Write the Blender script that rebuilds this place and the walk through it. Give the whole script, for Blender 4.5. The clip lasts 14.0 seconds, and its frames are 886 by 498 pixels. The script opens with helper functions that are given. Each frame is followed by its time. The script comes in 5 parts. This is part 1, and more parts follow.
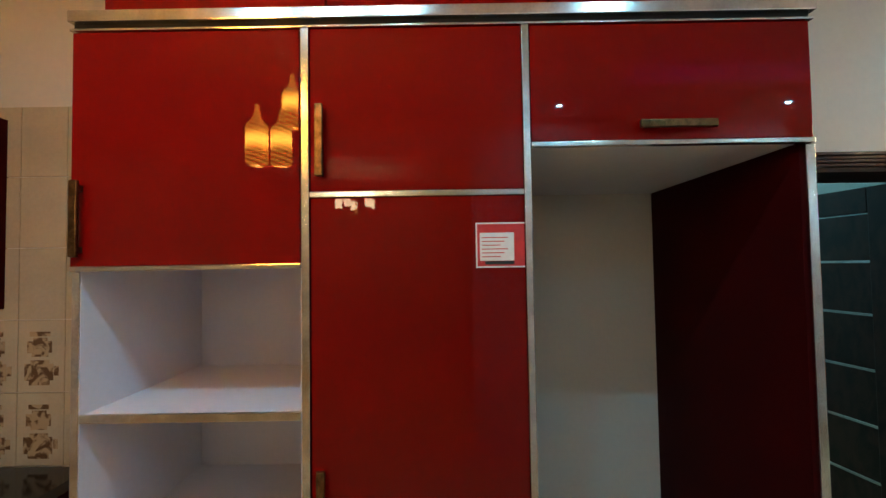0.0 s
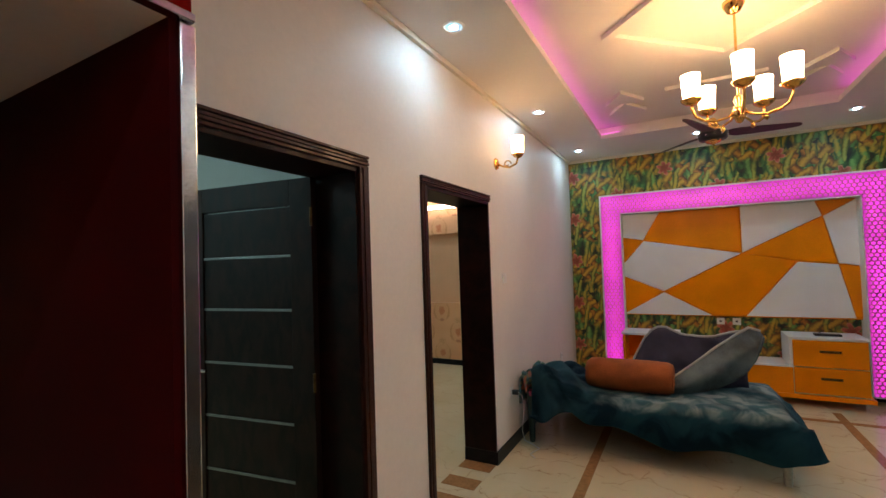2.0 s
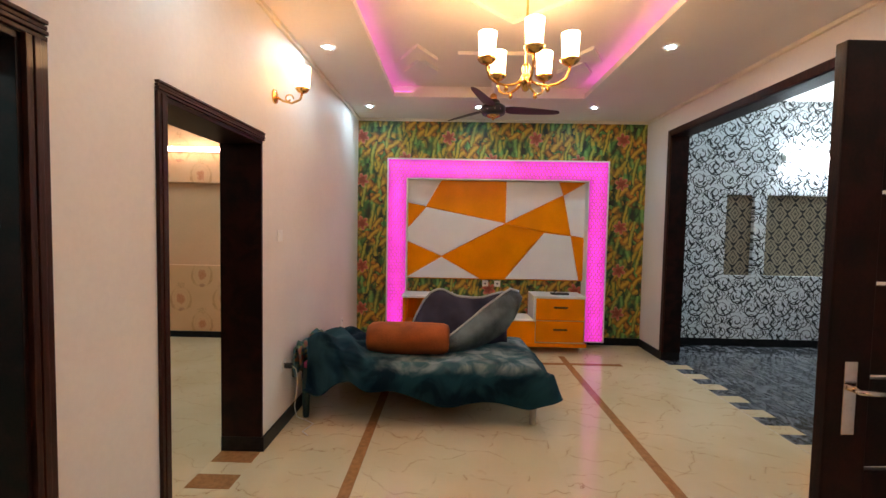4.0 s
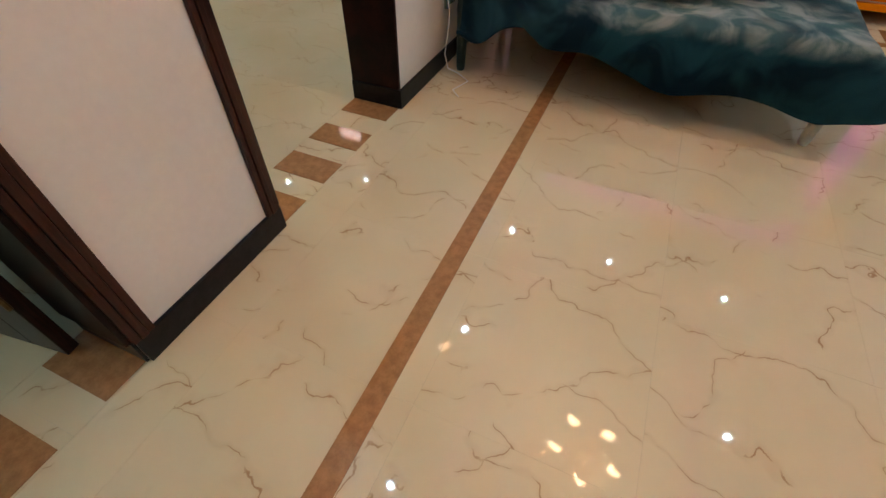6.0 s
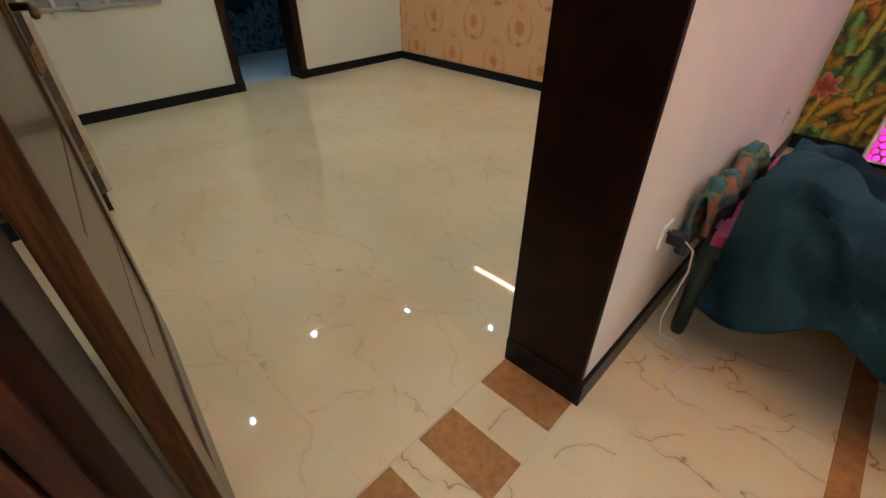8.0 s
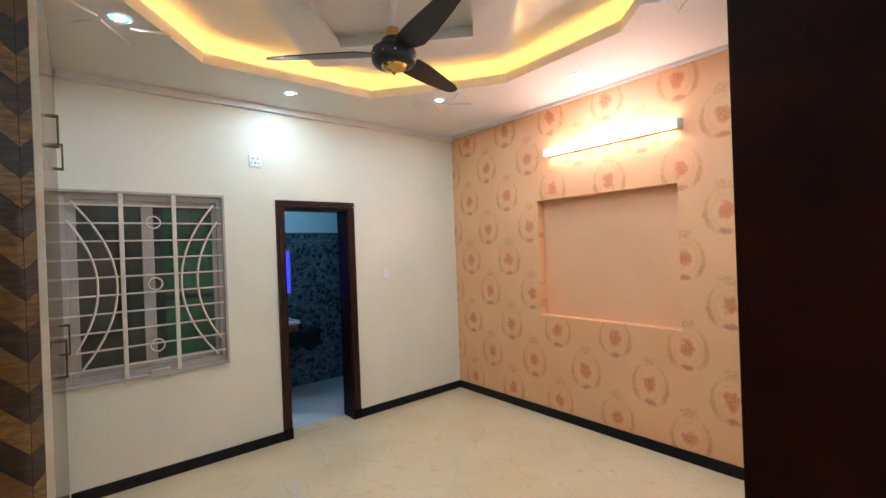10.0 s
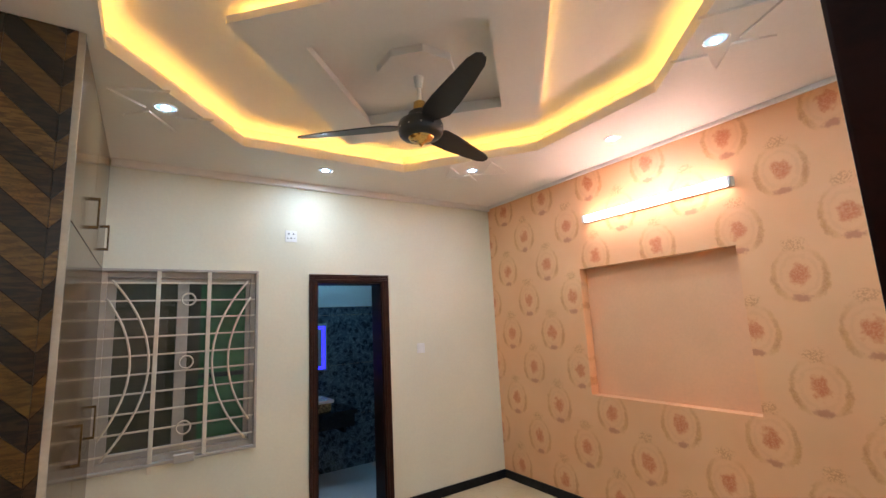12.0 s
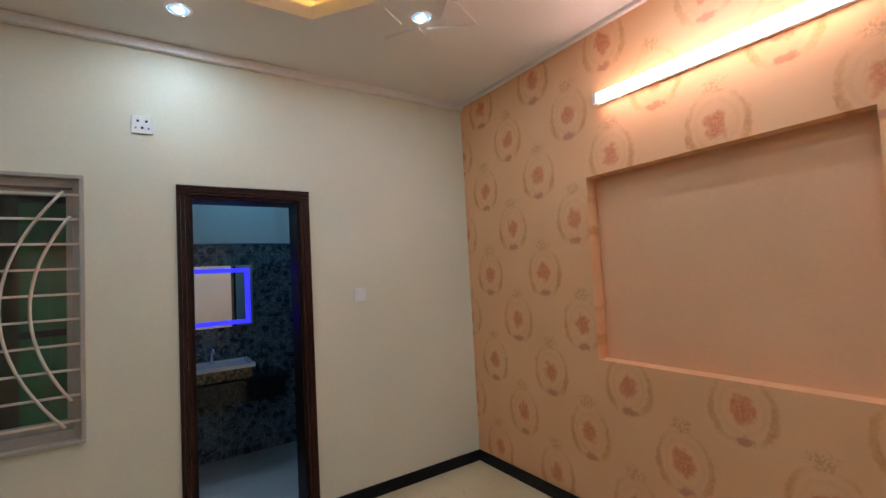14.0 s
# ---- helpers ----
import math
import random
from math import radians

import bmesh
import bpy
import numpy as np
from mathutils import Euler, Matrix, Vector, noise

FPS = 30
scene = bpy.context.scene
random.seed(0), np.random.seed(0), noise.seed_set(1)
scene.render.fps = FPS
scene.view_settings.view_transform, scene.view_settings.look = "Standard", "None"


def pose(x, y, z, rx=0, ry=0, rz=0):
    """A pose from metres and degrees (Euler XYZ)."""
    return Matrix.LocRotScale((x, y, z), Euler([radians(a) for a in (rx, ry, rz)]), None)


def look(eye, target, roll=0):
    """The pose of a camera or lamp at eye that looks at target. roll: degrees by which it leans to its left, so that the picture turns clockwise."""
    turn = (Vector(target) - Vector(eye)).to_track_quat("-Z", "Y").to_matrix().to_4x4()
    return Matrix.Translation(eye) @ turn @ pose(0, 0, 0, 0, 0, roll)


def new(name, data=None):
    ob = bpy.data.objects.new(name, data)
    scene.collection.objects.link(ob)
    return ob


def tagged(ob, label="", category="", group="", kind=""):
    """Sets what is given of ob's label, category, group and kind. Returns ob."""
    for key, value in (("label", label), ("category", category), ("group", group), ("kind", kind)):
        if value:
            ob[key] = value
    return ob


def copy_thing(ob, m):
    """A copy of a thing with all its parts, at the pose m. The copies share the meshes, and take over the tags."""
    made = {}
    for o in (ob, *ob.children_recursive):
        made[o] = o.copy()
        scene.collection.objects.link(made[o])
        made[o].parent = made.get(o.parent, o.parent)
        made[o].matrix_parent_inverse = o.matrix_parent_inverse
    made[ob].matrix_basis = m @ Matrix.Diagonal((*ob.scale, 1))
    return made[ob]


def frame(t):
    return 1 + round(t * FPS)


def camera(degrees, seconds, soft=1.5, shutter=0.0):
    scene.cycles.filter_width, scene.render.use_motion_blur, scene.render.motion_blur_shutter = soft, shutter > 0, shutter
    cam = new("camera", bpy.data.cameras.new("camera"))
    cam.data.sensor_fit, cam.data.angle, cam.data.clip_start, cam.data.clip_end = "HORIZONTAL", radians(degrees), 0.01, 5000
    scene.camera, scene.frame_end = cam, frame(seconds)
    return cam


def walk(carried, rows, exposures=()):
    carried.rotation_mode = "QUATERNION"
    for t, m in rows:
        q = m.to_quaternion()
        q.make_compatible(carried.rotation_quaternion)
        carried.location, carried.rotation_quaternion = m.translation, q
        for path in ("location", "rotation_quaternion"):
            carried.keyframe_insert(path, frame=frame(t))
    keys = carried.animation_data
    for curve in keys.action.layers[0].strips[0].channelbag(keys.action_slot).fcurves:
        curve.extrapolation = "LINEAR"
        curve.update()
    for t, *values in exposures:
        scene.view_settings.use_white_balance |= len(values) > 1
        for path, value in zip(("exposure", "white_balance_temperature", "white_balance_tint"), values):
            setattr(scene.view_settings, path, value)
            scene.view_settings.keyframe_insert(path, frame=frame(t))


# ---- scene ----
cam = camera(90.4, 14.0)
PATH = [
    (0, (0.949, 0.598, 1.68), (0.945, 2.597, 1.75), -0.9),
    (0.5, (1.05, 0.694, 1.66), (1.479, 2.646, 1.727), -1.0),
    (1, (1.103, 0.873, 1.638), (2.092, 2.608, 1.746), -1.6),
    (1.5, (1.327, 1.049, 1.616), (2.783, 2.417, 1.705), -2.0),
    (2, (1.55, 1.125, 1.598), (3.306, 2.08, 1.662), -1.9),
    (2.5, (1.624, 1.15, 1.574), (3.591, 1.506, 1.624), -1.0),
    (2.7, (1.63, 1.179, 1.574), (3.625, 1.302, 1.627), -0.8),
    (4.8, (2.386, 1.28, 1.498), (4.366, 1.32, 1.216), 3.0),
    (5, (2.525, 1.348, 1.488), (4.454, 1.501, 0.982), 3.0),
    (5.5, (2.759, 1.444, 1.377), (4.406, 1.835, 0.312), 3.5),
    (6, (2.957, 1.431, 1.196), (4.208, 1.962, -0.271), 1.1),
    (6.5, (3.125, 1.509, 1.122), (4.22, 2.022, -0.471), 2.6),
    (7, (3.357, 1.695, 1.108), (4.546, 2.355, -0.36), 1.4),
    (7.5, (3.63, 1.955, 1.125), (4.845, 2.823, -0.205), 2.0),
    (8, (3.883, 2.193, 1.214), (5.071, 3.31, 0.056), 0.5),
    (8.2, (3.977, 2.278, 1.223), (5.183, 3.48, 0.175), -0.1),
    (8.5, (4.069, 2.446, 1.279), (5.336, 3.707, 0.383), 1.4),
    (9, (4.214, 2.593, 1.463), (5.534, 4.002, 0.944), -0.5),
    (9.2, (4.249, 2.61, 1.515), (5.577, 4.056, 1.135), -1.0),
    (11.3, (4.323, 2.568, 1.7), (5.489, 4.17, 1.967), -1.9),
    (11.5, (4.334, 2.585, 1.689), (5.485, 4.195, 1.981), -2.3),
    (12, (4.467, 2.681, 1.658), (5.572, 4.315, 1.982), -2.9),
    (12.5, (4.642, 2.915, 1.654), (5.779, 4.53, 1.964), -2.8),
    (13, (4.919, 3.162, 1.607), (6.072, 4.77, 1.896), -3.0),
    (13.5, (5.188, 3.369, 1.574), (6.343, 4.989, 1.78), -3.0),
    (14, (5.495, 3.581, 1.533), (6.607, 5.24, 1.64), -3.1),
]
EXPOSURES = [(0, 0.2, 5500, -4), (0.5, 0.28, 6000, -9), (1, 0.32, 6350, -9), (1.5, -0.1, 6600, 5), (2, -0.1, 7100, 20), (2.7, 0.19, 7600, 29), (4.8, 0.36, 7700, 24), (5.5, 0.42, 7400, 26), (6, 0.43, 7000, 24), (6.5, 0.35, 6600, 24), (7, 0.26, 6650, 24), (7.5, 0.1, 7000, 26),
             (8, 0.62, 7500, 28), (8.5, 1.17, 7350, 27), (9, 1.24, 6950, 32), (9.2, 1.22, 6900, 33), (11.3, 1.10, 7500, 40), (12, 0.96, 7500, 40), (12.5, 0.76, 7600, 40), (14, 0.32, 7400, 39)]
walk(cam, [(t, look(eye, target, roll)) for t, eye, target, roll in PATH], EXPOSURES)

# ---- light of the night sky outside ----
world = bpy.data.worlds.new("night")
scene.world = world
world.use_nodes = True
world.node_tree.nodes["Background"].inputs[0].default_value = (0.25, 0.4, 0.45, 1)
world.node_tree.nodes["Background"].inputs[1].default_value = 0.5

COOL, WARM = (0.41, 0.78, 1.0), (1.0, 0.66, 0.34)
SPOT_POWER, TUBE_POWER, SHADE_POWER = 930.0, 15.0, 34.0
PINK_POWER, COVE_POWER, PINK_COVE_POWER = 1.05, 9.0, 3.5


# ---- material helpers ----
class Val:
    """A number in a node tree that can be reckoned with."""

    def __init__(self, tree, socket):
        self.tree, self.socket = tree, socket

    def op(self, kind, *others):
        node = self.tree.nodes.new("ShaderNodeMath")
        node.operation = kind
        for i, v in enumerate((self, *others)):
            if isinstance(v, Val):
                self.tree.links.new(v.socket, node.inputs[i])
            else:
                node.inputs[i].default_value = v
        return Val(self.tree, node.outputs[0])

    def __add__(self, o): return self.op("ADD", o)
    def __sub__(self, o): return self.op("SUBTRACT", o)
    def __mul__(self, o): return self.op("MULTIPLY", o)
    def __truediv__(self, o): return self.op("DIVIDE", o)
    def floor(self): return self.op("FLOOR")
    def frac(self): return self.op("FRACT")
    def abs(self): return self.op("ABSOLUTE")
    def sin(self): return self.op("SINE")
    def sqrt(self): return self.op("SQRT")
    def min(self, o): return self.op("MINIMUM", o)
    def max(self, o): return self.op("MAXIMUM", o)
    def less(self, o): return self.op("LESS_THAN", o)
    def atan2(self, o): return self.op("ARCTAN2", o)

    def step(self, a, b):
        node = self.tree.nodes.new("ShaderNodeMapRange")
        node.interpolation_type = "SMOOTHSTEP"
        self.tree.links.new(self.socket, node.inputs[0])
        node.inputs[1].default_value, node.inputs[2].default_value = a, b
        return Val(self.tree, node.outputs[0])


class Mat:
    """A node material with one principled surface."""

    def __init__(self, name, color=(0.8, 0.8, 0.8), rough=0.5, metal=0.0):
        self.m = bpy.data.materials.new(name)
        self.m.use_nodes = True
        self.t = self.m.node_tree
        self.b = self.t.nodes["Principled BSDF"]
        self.b.inputs["Base Color"].default_value = (*color, 1)
        self.b.inputs["Roughness"].default_value = rough
        self.b.inputs["Metallic"].default_value = metal
        self.color = color

    def coords(self, scale=1.0, stretch=(1, 1, 1), shift=False):
        tc = self.t.nodes.new("ShaderNodeTexCoord")
        mp = self.t.nodes.new("ShaderNodeMapping")
        mp.inputs[3].default_value = [scale * s for s in stretch]
        geo = self.t.nodes.new("ShaderNodeNewGeometry")
        self.t.links.new(geo.outputs["Position"], mp.inputs[0])
        if shift:
            info = self.t.nodes.new("ShaderNodeObjectInfo")
            mul = self.t.nodes.new("ShaderNodeMath")
            mul.operation = "MULTIPLY"
            mul.inputs[1].default_value = 37.0
            self.t.links.new(info.outputs["Random"], mul.inputs[0])
            self.t.links.new(mul.outputs[0], mp.inputs[1])
        return mp.outputs[0]

    def xyz(self):
        geo = self.t.nodes.new("ShaderNodeNewGeometry")
        sep = self.t.nodes.new("ShaderNodeSeparateXYZ")
        self.t.links.new(geo.outputs["Position"], sep.inputs[0])
        return [Val(self.t, o) for o in sep.outputs]

    def noise(self, scale, detail=4, stretch=(1, 1, 1), shift=False, distort=0.0):
        n = self.t.nodes.new("ShaderNodeTexNoise")
        n.inputs["Scale"].default_value, n.inputs["Detail"].default_value = scale, detail
        n.inputs["Distortion"].default_value = distort
        self.t.links.new(self.coords(1, stretch, shift), n.inputs[0])
        return Val(self.t, n.outputs[0])

    def voronoi(self, scale, stretch=(1, 1, 1), kind="F1", out="Distance", shift=False):
        n = self.t.nodes.new("ShaderNodeTexVoronoi")
        n.feature = kind
        n.inputs["Scale"].default_value = scale
        self.t.links.new(self.coords(1, stretch, shift), n.inputs[0])
        return Val(self.t, n.outputs[out])

    def random(self):
        return Val(self.t, self.t.nodes.new("ShaderNodeObjectInfo").outputs["Random"])

    def mix(self, fac, a, b):
        n = self.t.nodes.new("ShaderNodeMix")
        n.data_type = "RGBA"
        if isinstance(fac, Val):
            self.t.links.new(fac.socket, n.inputs[0])
        else:
            n.inputs[0].default_value = fac
        for i, c in ((6, a), (7, b)):
            if isinstance(c, tuple):
                n.inputs[i].default_value = (*c, 1)
            else:
                self.t.links.new(c, n.inputs[i])
        return n.outputs[2]

    def paint(self, socket):
        self.t.links.new(socket, self.b.inputs["Base Color"])
        return self

    def rough(self, val):
        self.t.links.new(val.socket, self.b.inputs["Roughness"])
        return self

    def bump(self, val, depth, strength=0.6):
        n = self.t.nodes.new("ShaderNodeBump")
        n.inputs["Distance"].default_value, n.inputs["Strength"].default_value = depth, strength
        self.t.links.new(val.socket, n.inputs["Height"])
        self.t.links.new(n.outputs[0], self.b.inputs["Normal"])
        return self

    def worn(self, amount=0.12, scale=6, grain=60, bump=0.0008):
        """Colour that varies at two scales, and fine relief."""
        big, fine = self.noise(scale, 5), self.noise(grain, 3)
        dark = tuple(c * (1 - 2 * amount) for c in self.color)
        light = tuple(min(1, c * (1 + amount)) for c in self.color)
        self.paint(self.mix((big * 0.7 + fine * 0.3).step(0.3, 0.7), dark, light))
        self.bump(fine, bump)
        return self

    def coat(self, weight=1.0, rough=0.03):
        self.b.inputs["Coat Weight"].default_value, self.b.inputs["Coat Roughness"].default_value = weight, rough
        return self

    def glow(self, color, strength):
        self.b.inputs["Emission Color"].default_value = (*color, 1)
        self.b.inputs["Emission Strength"].default_value = strength
        return self


def lattice(u, v, pu, pv, du=0.0, dv=0.0):
    """Local coordinates round the nearest point of a grid whose every second row is shifted by half."""
    a, b = (u - du) / pu, (v - dv) / pv
    a0, b0 = (a + 0.5).frac() - 0.5, (b + 0.5).frac() - 0.5
    a1, b1 = a.frac() - 0.5, b.frac() - 0.5
    near = ((a0 * pu) * (a0 * pu) + (b0 * pv) * (b0 * pv)).less((a1 * pu) * (a1 * pu) + (b1 * pv) * (b1 * pv))
    far = near * -1.0 + 1.0
    return (a0 * near + a1 * far) * pu, (b0 * near + b1 * far) * pv



def leaves(mt, u, v, angle, pu, pv, a, b, du=0.0, dv=0.0):
    """A layer of pointed leaves on a turned grid: its mask, and how far from the midrib."""
    ca, sa = math.cos(radians(angle)), math.sin(radians(angle))
    lu, lv = lattice(u * ca - v * sa, u * sa + v * ca, pu, pv, du, dv)
    t = lv / b
    half = (t * t * -1.0 + 1.0) * a
    edge = (lu + t * t * (a * 0.8)).abs()
    return (edge - half).step(-0.004, 0.003) * -1.0 + 1.0, edge / a


# ---- materials ----
WALL = Mat("pinkish_cream_wall_paint", (0.76, 0.705, 0.64), 0.55).worn(0.03, 1.3, 45, 0.0006).m
WALL2 = Mat("cream_wall_paint", (0.75, 0.71, 0.555), 0.55).worn(0.03, 1.3, 45, 0.0006).m
TEALWALL = Mat("pale_wall_paint", (0.70, 0.74, 0.72), 0.55).worn(0.03, 1.3, 45, 0.0006).m
CEIL = Mat("white_ceiling_paint", (0.80, 0.77, 0.73), 0.6).worn(0.02, 1.0, 40, 0.0005).m
CREAM_EDGE = Mat("cream_moulding", (0.78, 0.72, 0.62), 0.5).worn(0.03).m
skirt = Mat("black_granite_skirting", (0.010, 0.009, 0.010), 0.3).worn(0.3, 25, 90, 0.0001)
skirt.b.inputs["Specular IOR Level"].default_value = 0.2
BLACK_BASE = skirt.m


def wood(name, dark, light, rough, grain=(1.5, 1.5, 22), coat=0.0, gloss=0.08):
    w = Mat(name, light, rough)
    w.b.inputs["Specular IOR Level"].default_value = 0.18
    g = w.noise(5, 6, (grain[2], grain[1], grain[0]), distort=0.6)
    f = w.noise(70, 3, (grain[2], grain[1], grain[0]))
    w.paint(w.mix((g * 0.75 + f * 0.25).step(0.35, 0.68), dark, light)).bump(f, 0.0005)
    return w.coat(coat, gloss).m


DARKWOOD = wood("dark_stained_wood", (0.006, 0.0012, 0.0007), (0.024, 0.0046, 0.0025), 0.45, coat=0.03)
DOORWOOD = wood("dark_polished_door", (0.008, 0.0020, 0.0012), (0.030, 0.0085, 0.005), 0.45, coat=0.25, gloss=0.2)
CASING = wood("brown_door_casing", (0.022, 0.0055, 0.0028), (0.058, 0.016, 0.009), 0.4, coat=0.12)
LEAFWOOD = wood("walnut_door_leaf", (0.05, 0.022, 0.01), (0.12, 0.055, 0.022), 0.3, coat=0.15)

mt = Mat("glossy_red_laminate", (0.36, 0.008, 0.006), 0.5)
mt.b.inputs["Specular IOR Level"].default_value = 0.0
n1 = mt.noise(1.2, 2)
RED = mt.paint(mt.mix(n1.step(0.3, 0.7), (0.140, 0.0014, 0.001), (0.185, 0.0022, 0.0014))).coat(0.45, 0.015).m
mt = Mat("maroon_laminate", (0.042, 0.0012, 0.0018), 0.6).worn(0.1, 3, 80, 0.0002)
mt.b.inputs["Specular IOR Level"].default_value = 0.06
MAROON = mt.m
WHITELAM = Mat("white_melamine", (0.74, 0.70, 0.74), 0.35).worn(0.03, 2, 70, 0.0002).m
SILVER = Mat("brushed_aluminium", (0.72, 0.71, 0.70), 0.16, 1.0).worn(0.12, 14, 160, 0.0002).m
BRONZE = Mat("antique_bronze", (0.16, 0.10, 0.045), 0.35, 1.0).worn(0.3, 40, 200, 0.0002).m
GOLD = Mat("polished_gold_metal", (0.85, 0.52, 0.18), 0.18, 1.0).worn(0.12, 30, 150, 0.0001).m
CHROME = Mat("chrome", (0.8, 0.8, 0.8), 0.08, 1.0).worn(0.05, 30, 150, 0.0001).m
INLAY = Mat("brushed_steel_inlay", (0.36, 0.36, 0.35), 0.32, 1.0).worn(0.1, 30, 150, 0.0001).m
BLACKPLASTIC = Mat("satin_black_plastic", (0.012, 0.012, 0.013), 0.35).worn(0.2, 20, 120, 0.0002).m
WHITEPLASTIC = Mat("white_plastic", (0.80, 0.79, 0.76), 0.3).worn(0.03, 20, 100, 0.0001).m
STONE = Mat("black_granite", (0.012, 0.013, 0.014), 0.1).worn(0.6, 60, 200, 0.0001).m
mt = Mat("orange_laminate", (0.93, 0.265, 0.003), 0.3).worn(0.06, 3, 90, 0.0002)
mt.b.inputs["Specular IOR Level"].default_value = 0.2
ORANGE = mt.m
OFFWHITE = Mat("white_lacquer", (0.80, 0.78, 0.76), 0.3).worn(0.02, 4, 80, 0.0002).m
WINFRAME = Mat("greyed_white_aluminium", (0.42, 0.37, 0.31), 0.35).worn(0.06, 8, 80).m
GRILLE = Mat("cream_enamelled_steel", (0.70, 0.62, 0.48), 0.35).worn(0.06, 12, 80).m
CABLE = Mat("white_cable_rubber", (0.72, 0.70, 0.66), 0.5).worn(0.05).m
PINKPLASTIC = Mat("pink_plastic", (0.55, 0.05, 0.14), 0.4).worn(0.1).m
GREENMETAL = Mat("green_painted_steel", (0.02, 0.045, 0.04), 0.4, 0.3).worn(0.2).m
IVORYLEG = Mat("ivory_painted_wood", (0.62, 0.55, 0.42), 0.4).worn(0.1).m

# polished cream marble tile with thin rust veins


def marble(name, strength):
    mt = Mat(name, (0.62, 0.50, 0.36), 0.03)
    mt.b.inputs["Specular IOR Level"].default_value = 0.45
    px, py, pz = mt.xyz()
    shift = mt.random() * 7.3
    big, mid, fine = mt.noise(2.3, 2, shift=True), mt.noise(9, 2, shift=True), mt.noise(42, 2)
    wob = (big - 0.5) * 0.55 + (mid - 0.5) * 0.13 + (fine - 0.5) * 0.014
    lines = None
    for cx, cy, pitch, seed in ((0.95, -0.35, 0.25, 3.3), (0.75, 0.66, 0.36, 5.1)):
        u = (px * cx + py * cy + wob) / pitch + shift
        d = (u.frac() - 0.5).abs() * pitch
        gate = mt.noise(seed, 2, (1.3, 0.9, 1), True).step(0.45, 0.51)
        one = (d.step(0.0008, 0.0034) * -1.0 + 1.0) * gate * mt.noise(15, 2).step(0.3, 0.55)
        soft = (d.step(0.0, 0.025) * -1.0 + 1.0) * gate * 0.16
        one = one.max(soft)
        lines = one if lines is None else lines.max(one)
    base = mt.mix(mt.noise(1.6, 5).step(0.3, 0.7), (0.66, 0.505, 0.300), (0.73, 0.575, 0.36))
    return mt.paint(mt.mix(lines * strength, base, (0.32, 0.12, 0.04))).rough(mt.noise(5, 3) * 0.03 + 0.015).m


MARBLE, MARBLE2 = marble("cream_marble_tile", 0.70), marble("pale_marble_tile", 0.34)
JOINT = Mat("cream_grout", (0.58, 0.46, 0.31), 0.35).worn(0.1).m
mt = Mat("brown_granite_strip", (0.41, 0.185, 0.072), 0.05).worn(0.12, 30, 160, 0.0001)
mt.b.inputs["Specular IOR Level"].default_value = 0.28
BROWNTILE = mt.m
mt = Mat("grey_granite_tile", (0.06, 0.065, 0.075), 0.09)
g1, g2 = mt.noise(7, 6, (1, 1.8, 1), True, 1.5), mt.noise(40, 3)
GREYTILE = mt.paint(mt.mix((g1 * 0.75 + g2 * 0.25).step(0.4, 0.66), (0.03, 0.033, 0.04), (0.21, 0.215, 0.23))).m
BLUEFLOOR = Mat("pale_bathroom_tile", (0.62, 0.66, 0.68), 0.2).worn(0.05, 3, 60, 0.0002).m

# tropical wallpaper: leaves in greens and yellows, pink lilies
mt = Mat("tropical_wallpaper", (0.1, 0.2, 0.05), 0.5)
px, py, pz = mt.xyz()
n1, n2, n3 = mt.noise(5.5, 2), mt.noise(13, 3), mt.noise(45, 3)
sunny, gloom = mt.noise(4.6, 2).step(0.47, 0.60), mt.noise(6.5, 2).step(0.36, 0.52) * 0.6 + 0.4
u, v = py + (n1 - 0.5) * 0.06 + (n2 - 0.5) * 0.010, pz + (n2 - 0.5) * 0.020 + (n1 - 0.5) * 0.05
col = mt.mix(mt.noise(7, 3).step(0.35, 0.65), (0.005, 0.014, 0.006), (0.030, 0.028, 0.008))
qu, qv = lattice(u, v, 1.14, 0.57, 2.16, 2.02)
zone = ((qu * qu * 0.55 + qv * qv * 1.5).sqrt() + (n2 - 0.5) * 0.16).step(0.17, 0.27) * -1.0 + 1.0
for angle, pu_, pv_, a_, b_, du, dv, dark, light, wz in (
        (18, 0.105, 0.31, 0.034, 0.165, 0.0, 0.0, (0.008, 0.030, 0.010), (0.030, 0.095, 0.022), 0.0),
        (-26, 0.125, 0.33, 0.032, 0.17, 0.05, 0.1, (0.012, 0.050, 0.016), (0.050, 0.150, 0.035), 0.0),
        (4, 0.150, 0.36, 0.028, 0.18, 0.02, 0.2, (0.030, 0.100, 0.025), (0.110, 0.260, 0.060), 0.0),
        (38, 0.130, 0.26, 0.032, 0.13, 0.09, 0.05, (0.10, 0.040, 0.008), (0.50, 0.19, 0.020), 1.0),
        (-44, 0.120, 0.25, 0.030, 0.12, 0.03, 0.13, (0.16, 0.075, 0.010), (0.62, 0.34, 0.035), 1.0),
        (-12, 0.230, 0.40, 0.022, 0.16, 0.11, 0.07, (0.07, 0.085, 0.012), (0.26, 0.27, 0.045), 0.0)):
    m_, e_ = leaves(mt, u, v, angle, 1.35 * pu_, 1.35 * pv_, 1.5 * a_, 1.35 * b_, du, dv)
    m_ = m_ * zone if wz else m_ * gloom
    if not wz:
        light = mt.mix(sunny * 0.8, tuple(1.45 * c for c in light), (0.60, 0.36, 0.030))
    tone = mt.mix((e_ + (n3 - 0.5) * 0.8).step(0.05, 0.85), light, dark)
    col = mt.mix(m_, col, tone)
